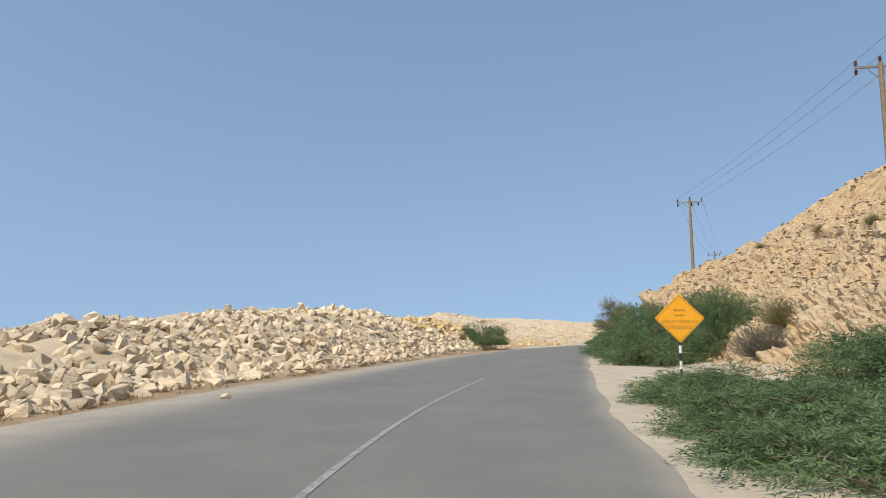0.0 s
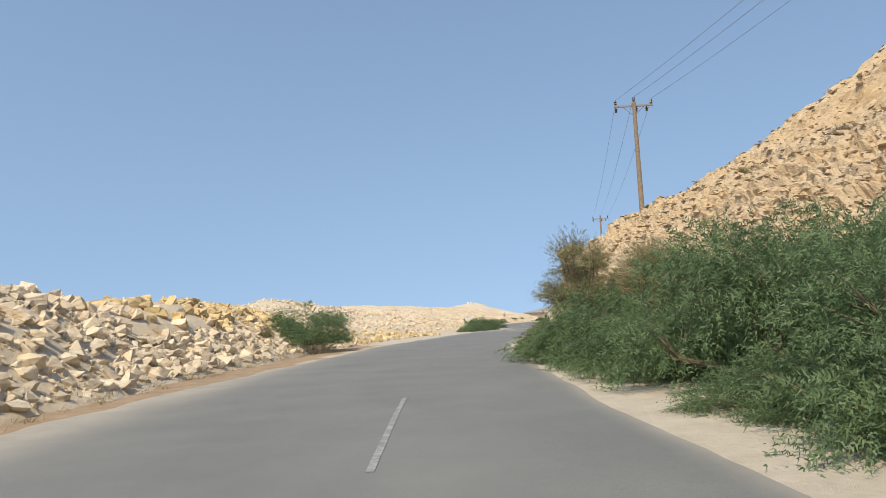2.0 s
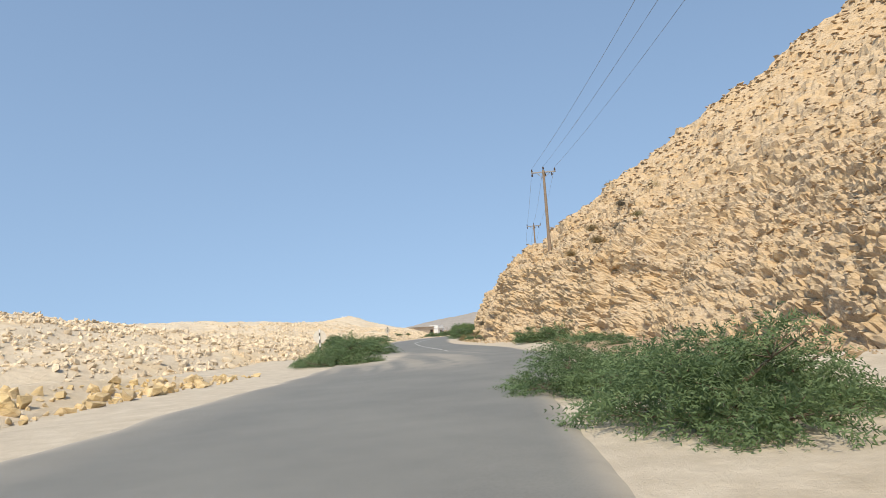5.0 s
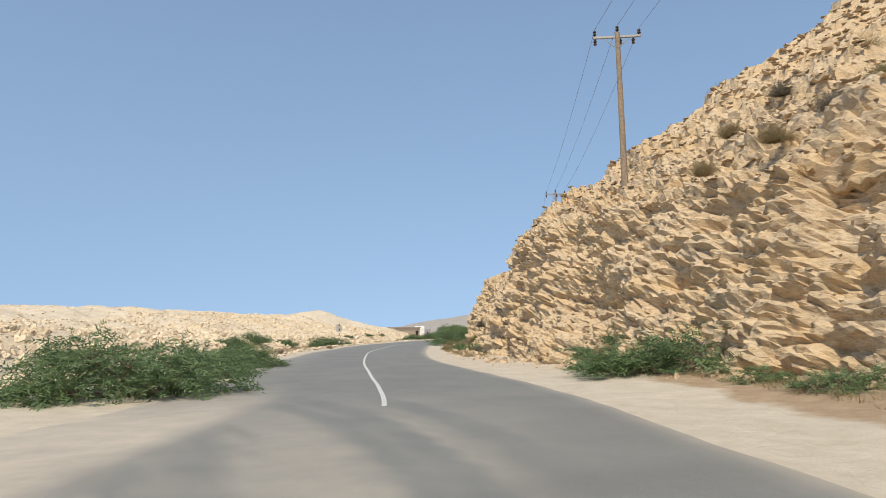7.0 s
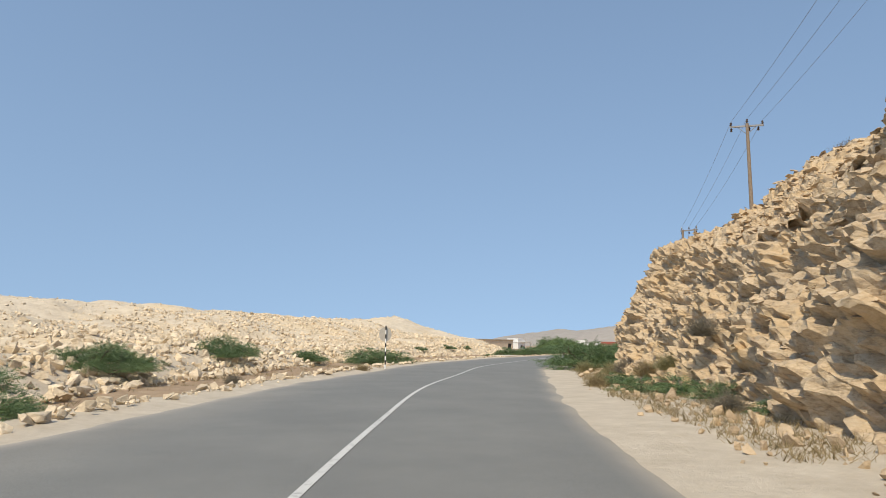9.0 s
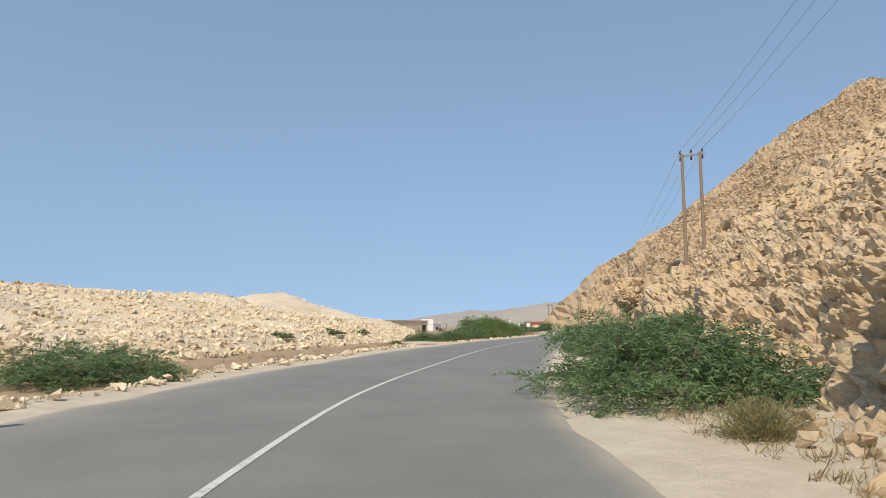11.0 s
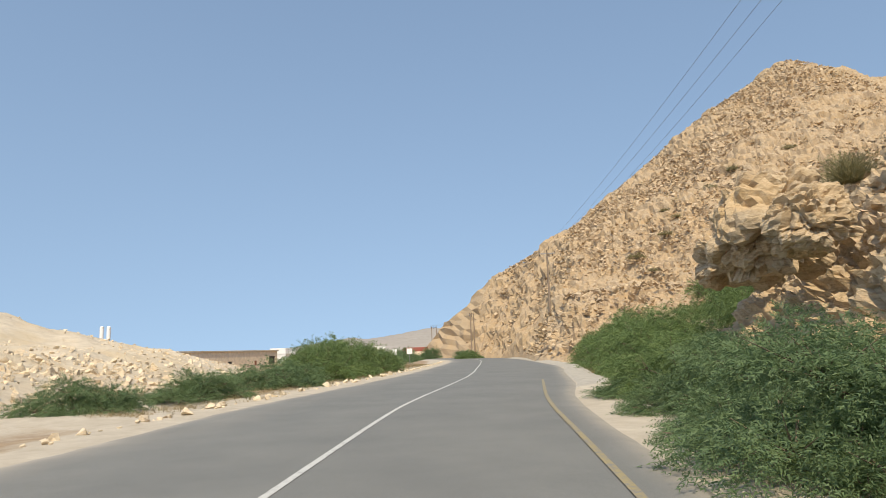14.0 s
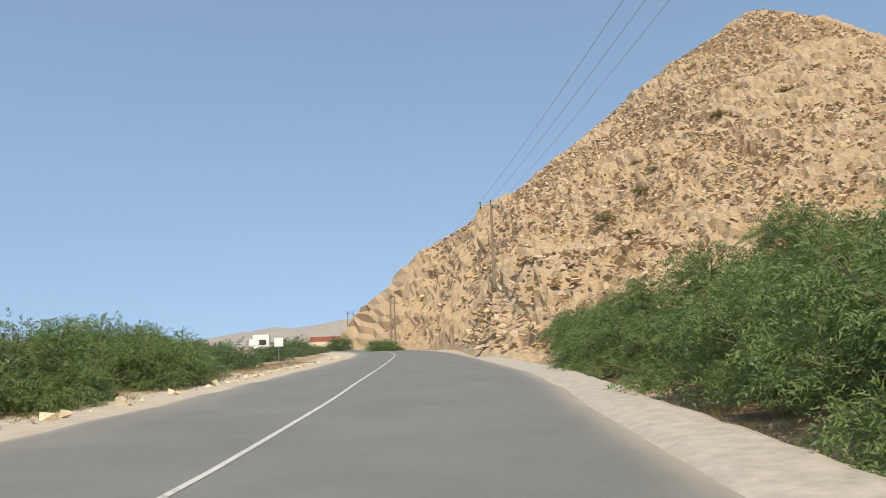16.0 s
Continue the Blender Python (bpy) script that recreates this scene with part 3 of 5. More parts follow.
# ---- heaps and rock ----
def heap_mesh(name, x0, x1, y0, y1, step, fn, mat, label, floor=-0.35):
    xs, ys = np.arange(x0, x1, step), np.arange(y0, y1, step)
    gx, gy = np.meshgrid(xs, ys)
    z = fn(gx, gy)
    f = grid_faces(len(ys), len(xs))
    f = f[(z[f] > floor).any(1)]
    used = np.unique(f)
    remap = np.zeros(len(z), int)
    remap[used] = np.arange(len(used))
    v = np.stack([gx.ravel(), gy.ravel(), np.maximum(z, -0.4)], 1)[used]
    me = mesh_arrays(name, v, remap[f], mat, True)
    return tagged(new(name, me), label, "rubble heap", kind="structure")


def rock_shape(rnd, flat=1.0):
    """An angular broken stone, about 1 across."""
    bm = bmesh.new()
    for _ in range(rnd.randint(9, 13)):
        v = Vector((rnd.uniform(-1, 1), rnd.uniform(-1, 1), rnd.uniform(-1, 1)))
        v = v.normalized() * (0.75 + 0.25 * rnd.random()) if rnd.random() < 0.7 else v * 0.85
        bm.verts.new((v.x * 0.58, v.y * 0.46, v.z * 0.42 * flat))
    bmesh.ops.convex_hull(bm, input=bm.verts)
    bmesh.ops.delete(bm, geom=[v for v in bm.verts if not v.link_faces], context="VERTS")
    bmesh.ops.triangulate(bm, faces=bm.faces)
    bm.verts.index_update()
    v = np.array([p.co[:] for p in bm.verts])
    f = np.array([[c.index for c in p.verts] for p in bm.faces])
    bm.free()
    return v, f


def turns(rng, n, tilt=1.0):
    """Random turns, (n, 3, 3); tilt below 1 keeps stones near their bed."""
    a, b, c = rng.uniform(0, 2 * math.pi, n), rng.normal(0, 0.9 * tilt, n), rng.normal(0, 0.9 * tilt, n)
    ca, sa, cb, sb, cc, sc = np.cos(a), np.sin(a), np.cos(b), np.sin(b), np.cos(c), np.sin(c)
    o, i = np.zeros(n), np.ones(n)
    rz = np.stack([ca, -sa, o, sa, ca, o, o, o, i], -1).reshape(n, 3, 3)
    ry = np.stack([cb, o, sb, o, i, o, -sb, o, cb], -1).reshape(n, 3, 3)
    rx = np.stack([i, o, o, o, cc, -sc, o, sc, cc], -1).reshape(n, 3, 3)
    return ry @ rx @ rz


def joined_rocks(name, shapes, places, sizes, turned, mat, label, parent=None):
    vs, fs, base = [], [], 0
    pick = np.arange(len(places)) % len(shapes)
    for k, (v, f) in enumerate(shapes):
        i = np.nonzero(pick == k)[0]
        if not len(i):
            continue
        w = np.einsum("nij,vj->nvi", turned[i], v) * sizes[i, None, None] + places[i, None]
        vs.append(w.reshape(-1, 3))
        fs.append((f[None] + (np.arange(len(i)) * len(v))[:, None, None]).reshape(-1, 3) + base)
        base += len(i) * len(v)
    me = mesh_arrays(name, np.concatenate(vs), np.concatenate(fs), mat)
    ob = new(name, me)
    ob.parent = parent
    return tagged(ob, label, "" if parent else "rocks", kind="stuff")


def single_rocks(name, shapes, places, sizes, turned, mat, parent):
    meshes = [mesh_arrays(name, v, f, mat) for v, f in shapes]
    for k in range(len(places)):
        ob = new(name, meshes[k % len(meshes)])
        ob.parent = parent
        ob.matrix_basis = Matrix.Translation(places[k]) @ Matrix(turned[k].tolist()).to_4x4() @ Matrix.Scale(float(sizes[k]), 4)


rnd = random.Random(7)
SHAPES = [rock_shape(rnd) for _ in range(14)]
SLABS = [rock_shape(rnd, 0.22 + 0.05 * (k % 5)) for k in range(12)]


def make_heaps():
    heap = heap_mesh("rubble_bank", -34, 25, -20, 96, 0.42, heap_height, M_HEAP, "bank of pale quarry rubble and sand beside the road")
    berm = heap_mesh("rubble_berm", -120, 100, 92, 330, 0.85, berm_height, M_HEAP, "long broad heap of pale quarry waste along the shore")
    rng = np.random.default_rng(3)

    def strew(n, u0, u1, a0, a1, lo, hi, power, tilt=1.0, where=surface, sink=0.12):
        u = rng.uniform(u0, u1, n)
        a = a0 + (a1 - a0) * rng.uniform(0, 1, n) ** power
        xy = at_road(u, -a)
        size = lo + (hi - lo) * rng.uniform(0, 1, n) ** 4.2
        z = where(xy[:, 0], xy[:, 1]) + size * (0.22 - sink)
        return np.c_[xy, z], size, turns(rng, n, tilt), u

    p, s, t, u = strew(16500, -4, 66, 6.9, 13.6, 0.10, 0.70, 1.1, 0.7)
    # bare patches of sand near the crest
    bare = (fbm(p * (0.22, 0.22, 0), 3, 91) > np.where(u < 27, -0.25, 0.16)) & (p[:, 2] > np.where(u < 27, 0.45, 0.6) * table(u, HEAP, 2)) & (s < 0.55)
    p, s, t, u = p[~bare], s[~bare], t[~bare], u[~bare]
    yellow = (u > 47) & (p[:, 2] > 1.35) & (rng.uniform(0, 1, len(u)) < 0.9)
    big = np.zeros(len(u), bool)
    big[np.argsort(-np.where(~yellow & (u > 18) & (u < 64), s, 0))[:280]] = True
    single_rocks("stone", SHAPES, p[big], s[big], t[big], M_RUBBLE_ONE, heap)
    rest = ~big & ~yellow
    joined_rocks("small_stones", SHAPES, p[rest], s[rest], t[rest], M_RUBBLE, "", heap)
    joined_rocks("ochre_stones", SHAPES, p[yellow], s[yellow], t[yellow], M_YELLOW, "ochre yellow stones", heap)
    p, s, t, u = strew(420, 64, 90, 7.2, 9.2, 0.18, 0.75, 1.0)
    joined_rocks("ochre_stones", SHAPES, p, s, t, M_YELLOW, "ochre yellow stones", heap)
    # the long heap
    n = 36000
    x, y = rng.uniform(-25, 98, n), rng.uniform(94, 275, n)
    d = berm_depth(x, y)
    keep = (d > -0.5) & (d < 52) & (fbm(np.stack([x / 7, y / 7, 0 * x], 1), 3, 92) < np.where(y < 112, -0.15, 0.9 - 1.2 * smooth(214, 232, y) * smooth(5, 18, d)))
    x, y, d = x[keep], y[keep], d[keep]
    size = (0.14 + 0.46 * rng.uniform(0, 1, len(x)) ** 3.0) * np.interp(d, [0, 10, 40], [1, 0.8, 0.7])
    z = berm_height(x, y) + size * 0.05
    p = np.c_[x, y, z]
    t = turns(rng, len(x), 0.45)
    near = np.zeros(len(x), bool)
    near[np.argsort(-np.where((d < 6) & (y > 108) & (y < 200), size, 0))[:280]] = True
    single_rocks("stone", SHAPES, p[near], size[near], t[near], M_RUBBLE_ONE, berm)
    joined_rocks("small_stones", SHAPES, p[~near], size[~near], t[~near], M_RUBBLE, "", berm)
    # dense foot of the long heap
    n = 25000
    k = rng.integers(5, 15, n)
    a = np.array(BERM_FOOT, float)
    f = rng.uniform(0, 1, n)[:, None]
    q = a[k] * (1 - f) + a[k + 1] * f
    v = a[k + 1] - a[k]
    nrm = np.stack([-v[:, 1], v[:, 0]], 1) / np.linalg.norm(v, axis=1)[:, None]
    q = q + nrm * (rng.uniform(0, 1, n) ** 1.25 * 30 - 0.3)[:, None]
    size = 0.12 + 0.46 * rng.uniform(0, 1, n) ** 2.8
    joined_rocks("small_stones", SHAPES, np.c_[q, berm_height(q[:, 0], q[:, 1]) + size * 0.14], size, turns(rng, n), M_RUBBLE, "", berm)
    # white stones set along the verge
    for k, (u0, u1, count) in enumerate(((122, 180, 560), (186, 250, 200))):
        u = np.sort(rng.uniform(u0, u1, count))
        xy = at_road(u, -np.interp(u, *LEFT_LINE) - 0.75 + rng.normal(0, 0.15, count) - (0.4 if k else 0))
        size = 0.10 + 0.32 * rng.uniform(0, 1, count) ** 2.5
        tagged(joined_rocks("verge_stones", SHAPES, np.c_[xy, surface(xy[:, 0], xy[:, 1]) + size * 0.16], size, turns(rng, count, 0.4), M_RUBBLE, "row of pale stones along the road's verge"), group="verge stones")
    # pale stones heaped at the foot of the warning sign
    xy = np.c_[rng.uniform(6.2, 8.8, 46), 18.2 + rng.normal(0, 0.45, 46)]
    size = 0.12 + 0.30 * rng.uniform(0, 1, 46) ** 2
    tagged(joined_rocks("verge_stones", SHAPES, np.c_[xy, surface(xy[:, 0], xy[:, 1]) + size * 0.1], size, turns(rng, 46, 0.4), M_RUBBLE, "pale stones strewn at the foot of the warning sign"), group="verge stones")
    st = joined_rocks("road_stone", SHAPES[:1], np.array([(-3.3, 15.0, 0.07)]), np.array([0.27]), turns(rng, 1, 0.2), M_RUBBLE, "pale stone lying on the asphalt")
    tagged(st, category="stone", kind="thing")


# hollows in the rock: place, radius, depth
HOLLOWS = [(27.0, 43.9, 8.4, 0.7, 1.3), (22.8, 42.5, 4.0, 0.8, 1.2), (19.0, 30.6, 4.3, 1.2, 1.2), (14.3, 26.4, 1.2, 1.2, 1.3), (43.9, 111.6, 2.3, 1.2, 1.1), (43.3, 109.6, 2.1, 1.0, 1.0), (43.6, 111.0, 3.9, 1.3, -0.5), (44.2, 105.5, 5.0, 0.9, 1.3), (43.3, 106.3, 3.0, 0.6, 0.7), (43.0, 107.0, 2.2, 0.6, 0.7), (44.5, 101.3, 5.1, 0.9, 0.9), (44.4, 113.6, 3.0, 1.4, 0.9), (46.0, 118.2, 4.6, 0.8, 0.9),
           (19.3, 61.4, 3.3, 1.0, 0.7), (19.7, 62.6, 3.0, 0.9, 0.7), (20.2, 62.0, 4.75, 0.9, -0.75), (17.8, 57.9, 2.0, 0.35, 0.5), (54, 137.5, 3.3, 0.7, 0.9), (83.2, 183.2, 2.6, 1.2, 0.9), (82.2, 184.5, 2.6, 0.7, 0.4), (80.0, 180.2, 3.2, 0.7, 0.9)]


def rough_rock(p, nrm, big, detail):
    """Displaces rock places along their normals: lumps, broken layered blocks and ledges."""
    tilt = np.array([[1, 0, 0.10], [0, 1, -0.08], [0.0, 0.0, 1.0]])
    q = p @ tilt.T
    lump = fbm(q / (5.0, 5.0, 3.6), 4, 51)
    wav = q[:, 2] + 0.5 * fbm(q / 3.0, 3, 50)
    b1, e1 = blocks(q / (1.9, 1.9, 0.50) + 0.3 * fbm(q / 1.6, 2, 52)[:, None], 53)
    b2, e2 = blocks(q / (0.85, 0.85, 0.26) + 0.3 * fbm(q / 0.6, 2, 54)[:, None], 55)
    soft = smooth(-0.2, 0.5, fbm(q / (7, 7, 5), 2, 58))
    saw = wav / 0.62 - np.floor(wav / 0.62)
    thin = (wav + 0.25 * fbm(q / 1.1, 2, 46)) / 0.27
    thin = thin - np.floor(thin)
    gully = value_noise(q / (2.4, 2.4, 4.5) + 0.4 * fbm(q / 2.0, 2, 48)[:, None], 49)
    out = big * (0.66 * lump - 0.55 * smooth(0.30, 0.85, gully)) + detail * (0.15 * b1 + 0.13 * b2 + 0.16 * (0.4 + 0.6 * soft) * (saw - 0.5) + 0.11 * (thin - 0.5) + 0.16 * fbm(q / (1.3, 1.3, 0.8), 4, 59, 0.6) + 0.09 * fbm(q / (0.42, 0.42, 0.22), 2, 57, 0.7))
    out -= detail * (0.22 * np.exp(-e1 / 0.09) + 0.10 * np.exp(-e2 / 0.12))
    pit = value_noise(q / (0.55, 0.55, 0.42), 47)
    out -= 0.30 * smooth(0.52, 0.80, pit) * (1.25 - detail)
    for x, y, z, r, depth in HOLLOWS:
        g = np.exp(-(((p[:, 0] - x) ** 2 + (p[:, 1] - y) ** 2 + 2.6 * (p[:, 2] - z) ** 2) / r**2))
        out -= depth * g
    return p + nrm * out[:, None]


def grid_normals(p, rows, cols):
    g = p.reshape(rows, cols, 3)
    du, dv = np.gradient(g, axis=0), np.gradient(g, axis=1)
    n = np.cross(dv, du).reshape(-1, 3)
    n /= np.linalg.norm(n, axis=1)[:, None] + 1e-9
    return n


def make_cliff():
    us = []
    u = -40.0
    while u < 206:
        us.append(u)
        u += 0.5 if u < 0 else 0.155
    us = np.array(us)
    qs = np.r_[np.arange(-0.9, 11, 0.10), 11 + np.cumsum(0.10 * 1.026 ** np.arange(108))]
    foot, ch, cw, sl = (table(us, FACE, k)[:, None] for k in (1, 2, 3, 4))
    steep = np.hypot(ch, cw)
    q = qs[None]
    lo = np.minimum(q, 0)
    mid = np.clip(q, 0, steep)
    hi = np.maximum(q - steep, 0)
    up = 1 / np.hypot(1, sl)
    d = foot + lo * 0.3 + mid * cw / steep + hi * up
    z = lo * 0.95 + mid * ch / steep + hi * up * sl
    xy = at_road(np.repeat(us, len(qs)), d.ravel())
    p = np.c_[xy, z.ravel()]
    nrm = -grid_normals(p, len(us), len(qs))
    if nrm[:, 2].mean() < 0:
        nrm = -nrm
    fade = np.interp(np.repeat(us, len(qs)), [-40, 0, 188, 200, 206], [0.6, 1, 1, 0.5, 0.1])
    # massive, less broken rock low on two of the noses
    uu, low = np.repeat(us, len(qs)), p[:, 2]
    massive = smooth(53, 57, uu) * (1 - smooth(67, 70, uu)) * (1 - smooth(3.6, 5.0, low)) + smooth(90, 94, uu) * (1 - smooth(101, 105, uu)) * (1 - smooth(2.4, 3.6, low))
    p2 = rough_rock(p, nrm, fade, fade * (1 - 0.40 * massive))
    jit = np.random.default_rng(12).uniform(-1, 1, (len(p2), 3))
    jit -= nrm * (jit * nrm).sum(1)[:, None]
    grain = np.random.default_rng(13).normal(0, 0.022, len(p2)) * fade
    p2 = p2 + jit * 0.035 + nrm * grain[:, None]
    f = grid_faces(len(us), len(qs))
    f = np.concatenate([f[:, [0, 1, 2]], f[:, [0, 2, 3]]])
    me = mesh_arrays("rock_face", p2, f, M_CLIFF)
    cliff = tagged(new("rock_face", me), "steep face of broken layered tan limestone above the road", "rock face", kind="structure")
    # loose slabs on the slope
    rng = np.random.default_rng(11)
    n = 70000
    i = rng.integers(np.searchsorted(us, 4), np.searchsorted(us, 197), n)
    dense = np.gradient(qs) * np.interp(qs, [-0.9, 0, 3, 14, 26, 60], [0.2, 0.6, 1.15, 1, 0.5, 0.10])
    j = rng.choice(len(qs), n, p=dense / dense.sum())
    idx = i * len(qs) + j
    ok = (qs[j] > steep[i, 0] * 0.9) | (rng.uniform(0, 1, n) < 0.9)
    ok &= rng.uniform(0, 1, n) > 0.93 * massive[idx]
    idx = idx[ok]
    size = (0.14 + 0.60 * rng.uniform(0, 1, len(idx)) ** 3.4) * np.where(qs[j[ok]] < steep[i[ok], 0], 0.72, 1.0) * np.interp(qs[j[ok]], [0, 12, 50], [0.7, 0.8, 1.4])
    t = turns(rng, len(idx), 0.22)
    steepness = qs[j[ok]] < steep[i[ok], 0]
    pl = p2[idx] + nrm[idx] * (size * np.where(steepness, 0.0, 0.05))[:, None]
    near = np.zeros(len(idx), bool)
    jj = j[ok]
    near[np.argsort(-np.where((jj < 120) & (us[i[ok]] > 22) & (us[i[ok]] < 190), size, 0))[:250]] = True
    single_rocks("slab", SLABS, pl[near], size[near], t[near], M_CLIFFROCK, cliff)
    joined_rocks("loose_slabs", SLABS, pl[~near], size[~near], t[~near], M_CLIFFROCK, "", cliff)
    # stones at the foot
    n = 2600
    u = rng.uniform(8, 190, n)
    a = table(u, FACE, 1) + rng.normal(-0.2, 0.55, n) - 0.25
    xy = at_road(u, a)
    size = 0.07 + 0.34 * rng.uniform(0, 1, n) ** 4
    joined_rocks("fallen_stones", SHAPES, np.c_[xy, surface(xy[:, 0], xy[:, 1]) + size * 0.15], size, turns(rng, n), M_CLIFFROCK, "", cliff)


def make_boulder(x, y, z, size, seed, turn):
    """A great weathered block, cracked and pitted, bedded in the slope."""
    bm = bmesh.new()
    bmesh.ops.create_icosphere(bm, subdivisions=5, radius=1)
    v = np.array([p.co[:] for p in bm.verts])
    f = np.array([[c.index for c in p.verts] for p in bm.faces])
    bm.free()
    flat = np.sign(v) * np.abs(v) ** 0.75
    b1, e1 = blocks(flat * 1.5 + seed, seed)
    b2, e2 = blocks(flat * (4, 4, 6) + seed, seed + 1)
    r = 0.86 + 0.16 * b1 - 0.16 * np.exp(-e1 / 0.08) + 0.06 * b2 - 0.05 * np.exp(-e2 / 0.1) + 0.08 * fbm(v * 3 + seed, 3, seed)
    me = mesh_arrays("boulder", flat * r[:, None] * np.array(size) / 2, f, M_CLIFF)
    ob = new("boulder", me)
    ob.matrix_basis = pose(x, y, z, 0, 8, turn)
    return tagged(ob, "great pale weathered limestone block on the slope", "boulder", "great boulders")


def make_hill():
    xs = np.r_[np.arange(98, 262, 0.52), np.arange(262, 420, 3.0)]
    ys = np.r_[np.arange(150, 200, 2.0), np.arange(200, 300, 0.52), np.arange(300, 480, 3.0)]
    gx, gy = np.meshgrid(xs, ys)
    z = hill_height(gx, gy)
    p = np.stack([gx.ravel(), gy.ravel(), z], 1)
    nrm = grid_normals(p, len(ys), len(xs))
    nrm[nrm[:, 2] < 0] *= -1
    u, d = to_road(p[:, 0], p[:, 1])
    tall = smooth(-1.0, 3, z)
    q = p @ np.array([[1, 0, 0.10], [0, 1, -0.08], [0, 0, 1.0]]).T
    b0, e0 = blocks(q / (5, 5, 2.0) + 0.3 * fbm(q / 5, 2, 60)[:, None], 61)
    b1, e1 = blocks(q / (1.2, 1.2, 0.6) + 0.3 * fbm(q / 2.0, 2, 62)[:, None], 63)
    out = 1.2 * fbm(q / 11, 4, 64) + 0.45 * b0 + 0.48 * b1 - 0.34 * np.exp(-e1 / 0.12) - 0.3 * np.exp(-e0 / 0.08)
    p2 = p + nrm * (out * tall)[:, None]
    f = grid_faces(len(ys), len(xs))
    f = f[(z[f] > -1.4).any(1) & (d[f] > 4.9).all(1)]
    me = mesh_arrays("mountain", p2, f, M_HILL)
    hill = tagged(new("mountain", me), "high pointed mountain of tan broken limestone scree", "mountain", kind="structure")
    rng = np.random.default_rng(17)
    n = 46000
    x, y = rng.uniform(112, 262, n), rng.uniform(196, 302, n)
    zz = hill_height(x, y)
    ok = zz > 0.5
    x, y, zz = x[ok], y[ok], zz[ok]
    size = 0.30 + 0.8 * rng.uniform(0, 1, len(x)) ** 2.5
    joined_rocks("scree", SLABS, np.c_[x, y, zz + size * 0.12], size, turns(rng, len(x), 0.5), M_CLIFFROCK, "", hill)


def make_far_hills():
    b = np.radians(np.arange(-16, 84, 0.35))
    r = np.r_[np.linspace(1250, 2100, 26)]
    bb, rr = np.meshgrid(b, r)
    x, y = 40 + rr * np.sin(bb), 120 + rr * np.cos(bb)
    p3 = np.stack([x.ravel() / 300, y.ravel() / 300, 0 * x.ravel()], 1)
    deg = np.degrees(bb.ravel())
    crest = np.interp(deg, [-16, 14, 19, 23, 28, 33, 40, 84], [0, 0, 10, 28, 46, 74, 90, 90])
    up = smooth(1250, 1500, rr.ravel())
    z = -3 + up * crest * (0.85 + 0.30 * fbm(p3, 5, 71)) + up * 5 * fbm(p3 * 5, 4, 72)
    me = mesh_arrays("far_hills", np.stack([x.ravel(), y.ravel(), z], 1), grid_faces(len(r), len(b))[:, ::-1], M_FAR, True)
    tagged(new("far_hills", me), "distant bare hills with haze painted into their colour", "hills", kind="structure")


make_ground()
make_road()
make_heaps()
make_cliff()
make_hill()
make_boulder(83.0, 184.1, 3.9, (3.0, 2.6, 2.8), 5, 20)
make_boulder(81.2, 182.3, 3.6, (1.9, 1.7, 1.5), 8, 75)
make_boulder(85.8, 186.8, 3.7, (2.6, 2.2, 1.6), 11, 50)
make_far_hills()


# ---- plants ----
def leaf_blades(rng, base, out, length, droop, count, leaf, width):
    """Feathery sprays: from each base a bending stem along out with pairs of narrow leaves. Returns places and corners."""
    n = len(base)
    side = np.cross(out, rng.normal(0, 1, (n, 3)) + (0, 0, 1.5))
    side /= np.linalg.norm(side, axis=1)[:, None] + 1e-9
    vs = []
    for k in range(count):
        t = (k + 0.5) / count
        c = base + out * (length * t)[:, None]
        c[:, 2] -= droop * length * t * t
        along = out.copy()
        along[:, 2] -= 2 * droop * t
        along /= np.linalg.norm(along, axis=1)[:, None]
        for s in (-1, 1):
            d = side * s * 0.75 + along * 0.75 + rng.normal(0, 0.16, (n, 3))
            d[:, 2] -= 0.12
            d /= np.linalg.norm(d, axis=1)[:, None]
            size = (leaf * (1.15 - 0.5 * t) * rng.uniform(0.7, 1.3, n))[:, None]
            w = np.cross(d, np.cross(d, along) + rng.normal(0, 0.4, (n, 3)))
            w /= np.linalg.norm(w, axis=1)[:, None] + 1e-9
            w *= width
            vs.append(np.stack([c - w + d * size * 0.12, c + w + d * size * 0.12, c + d * size], 1))
    v = np.concatenate(vs).reshape(-1, 3)
    return v, np.arange(len(v)).reshape(-1, 3)


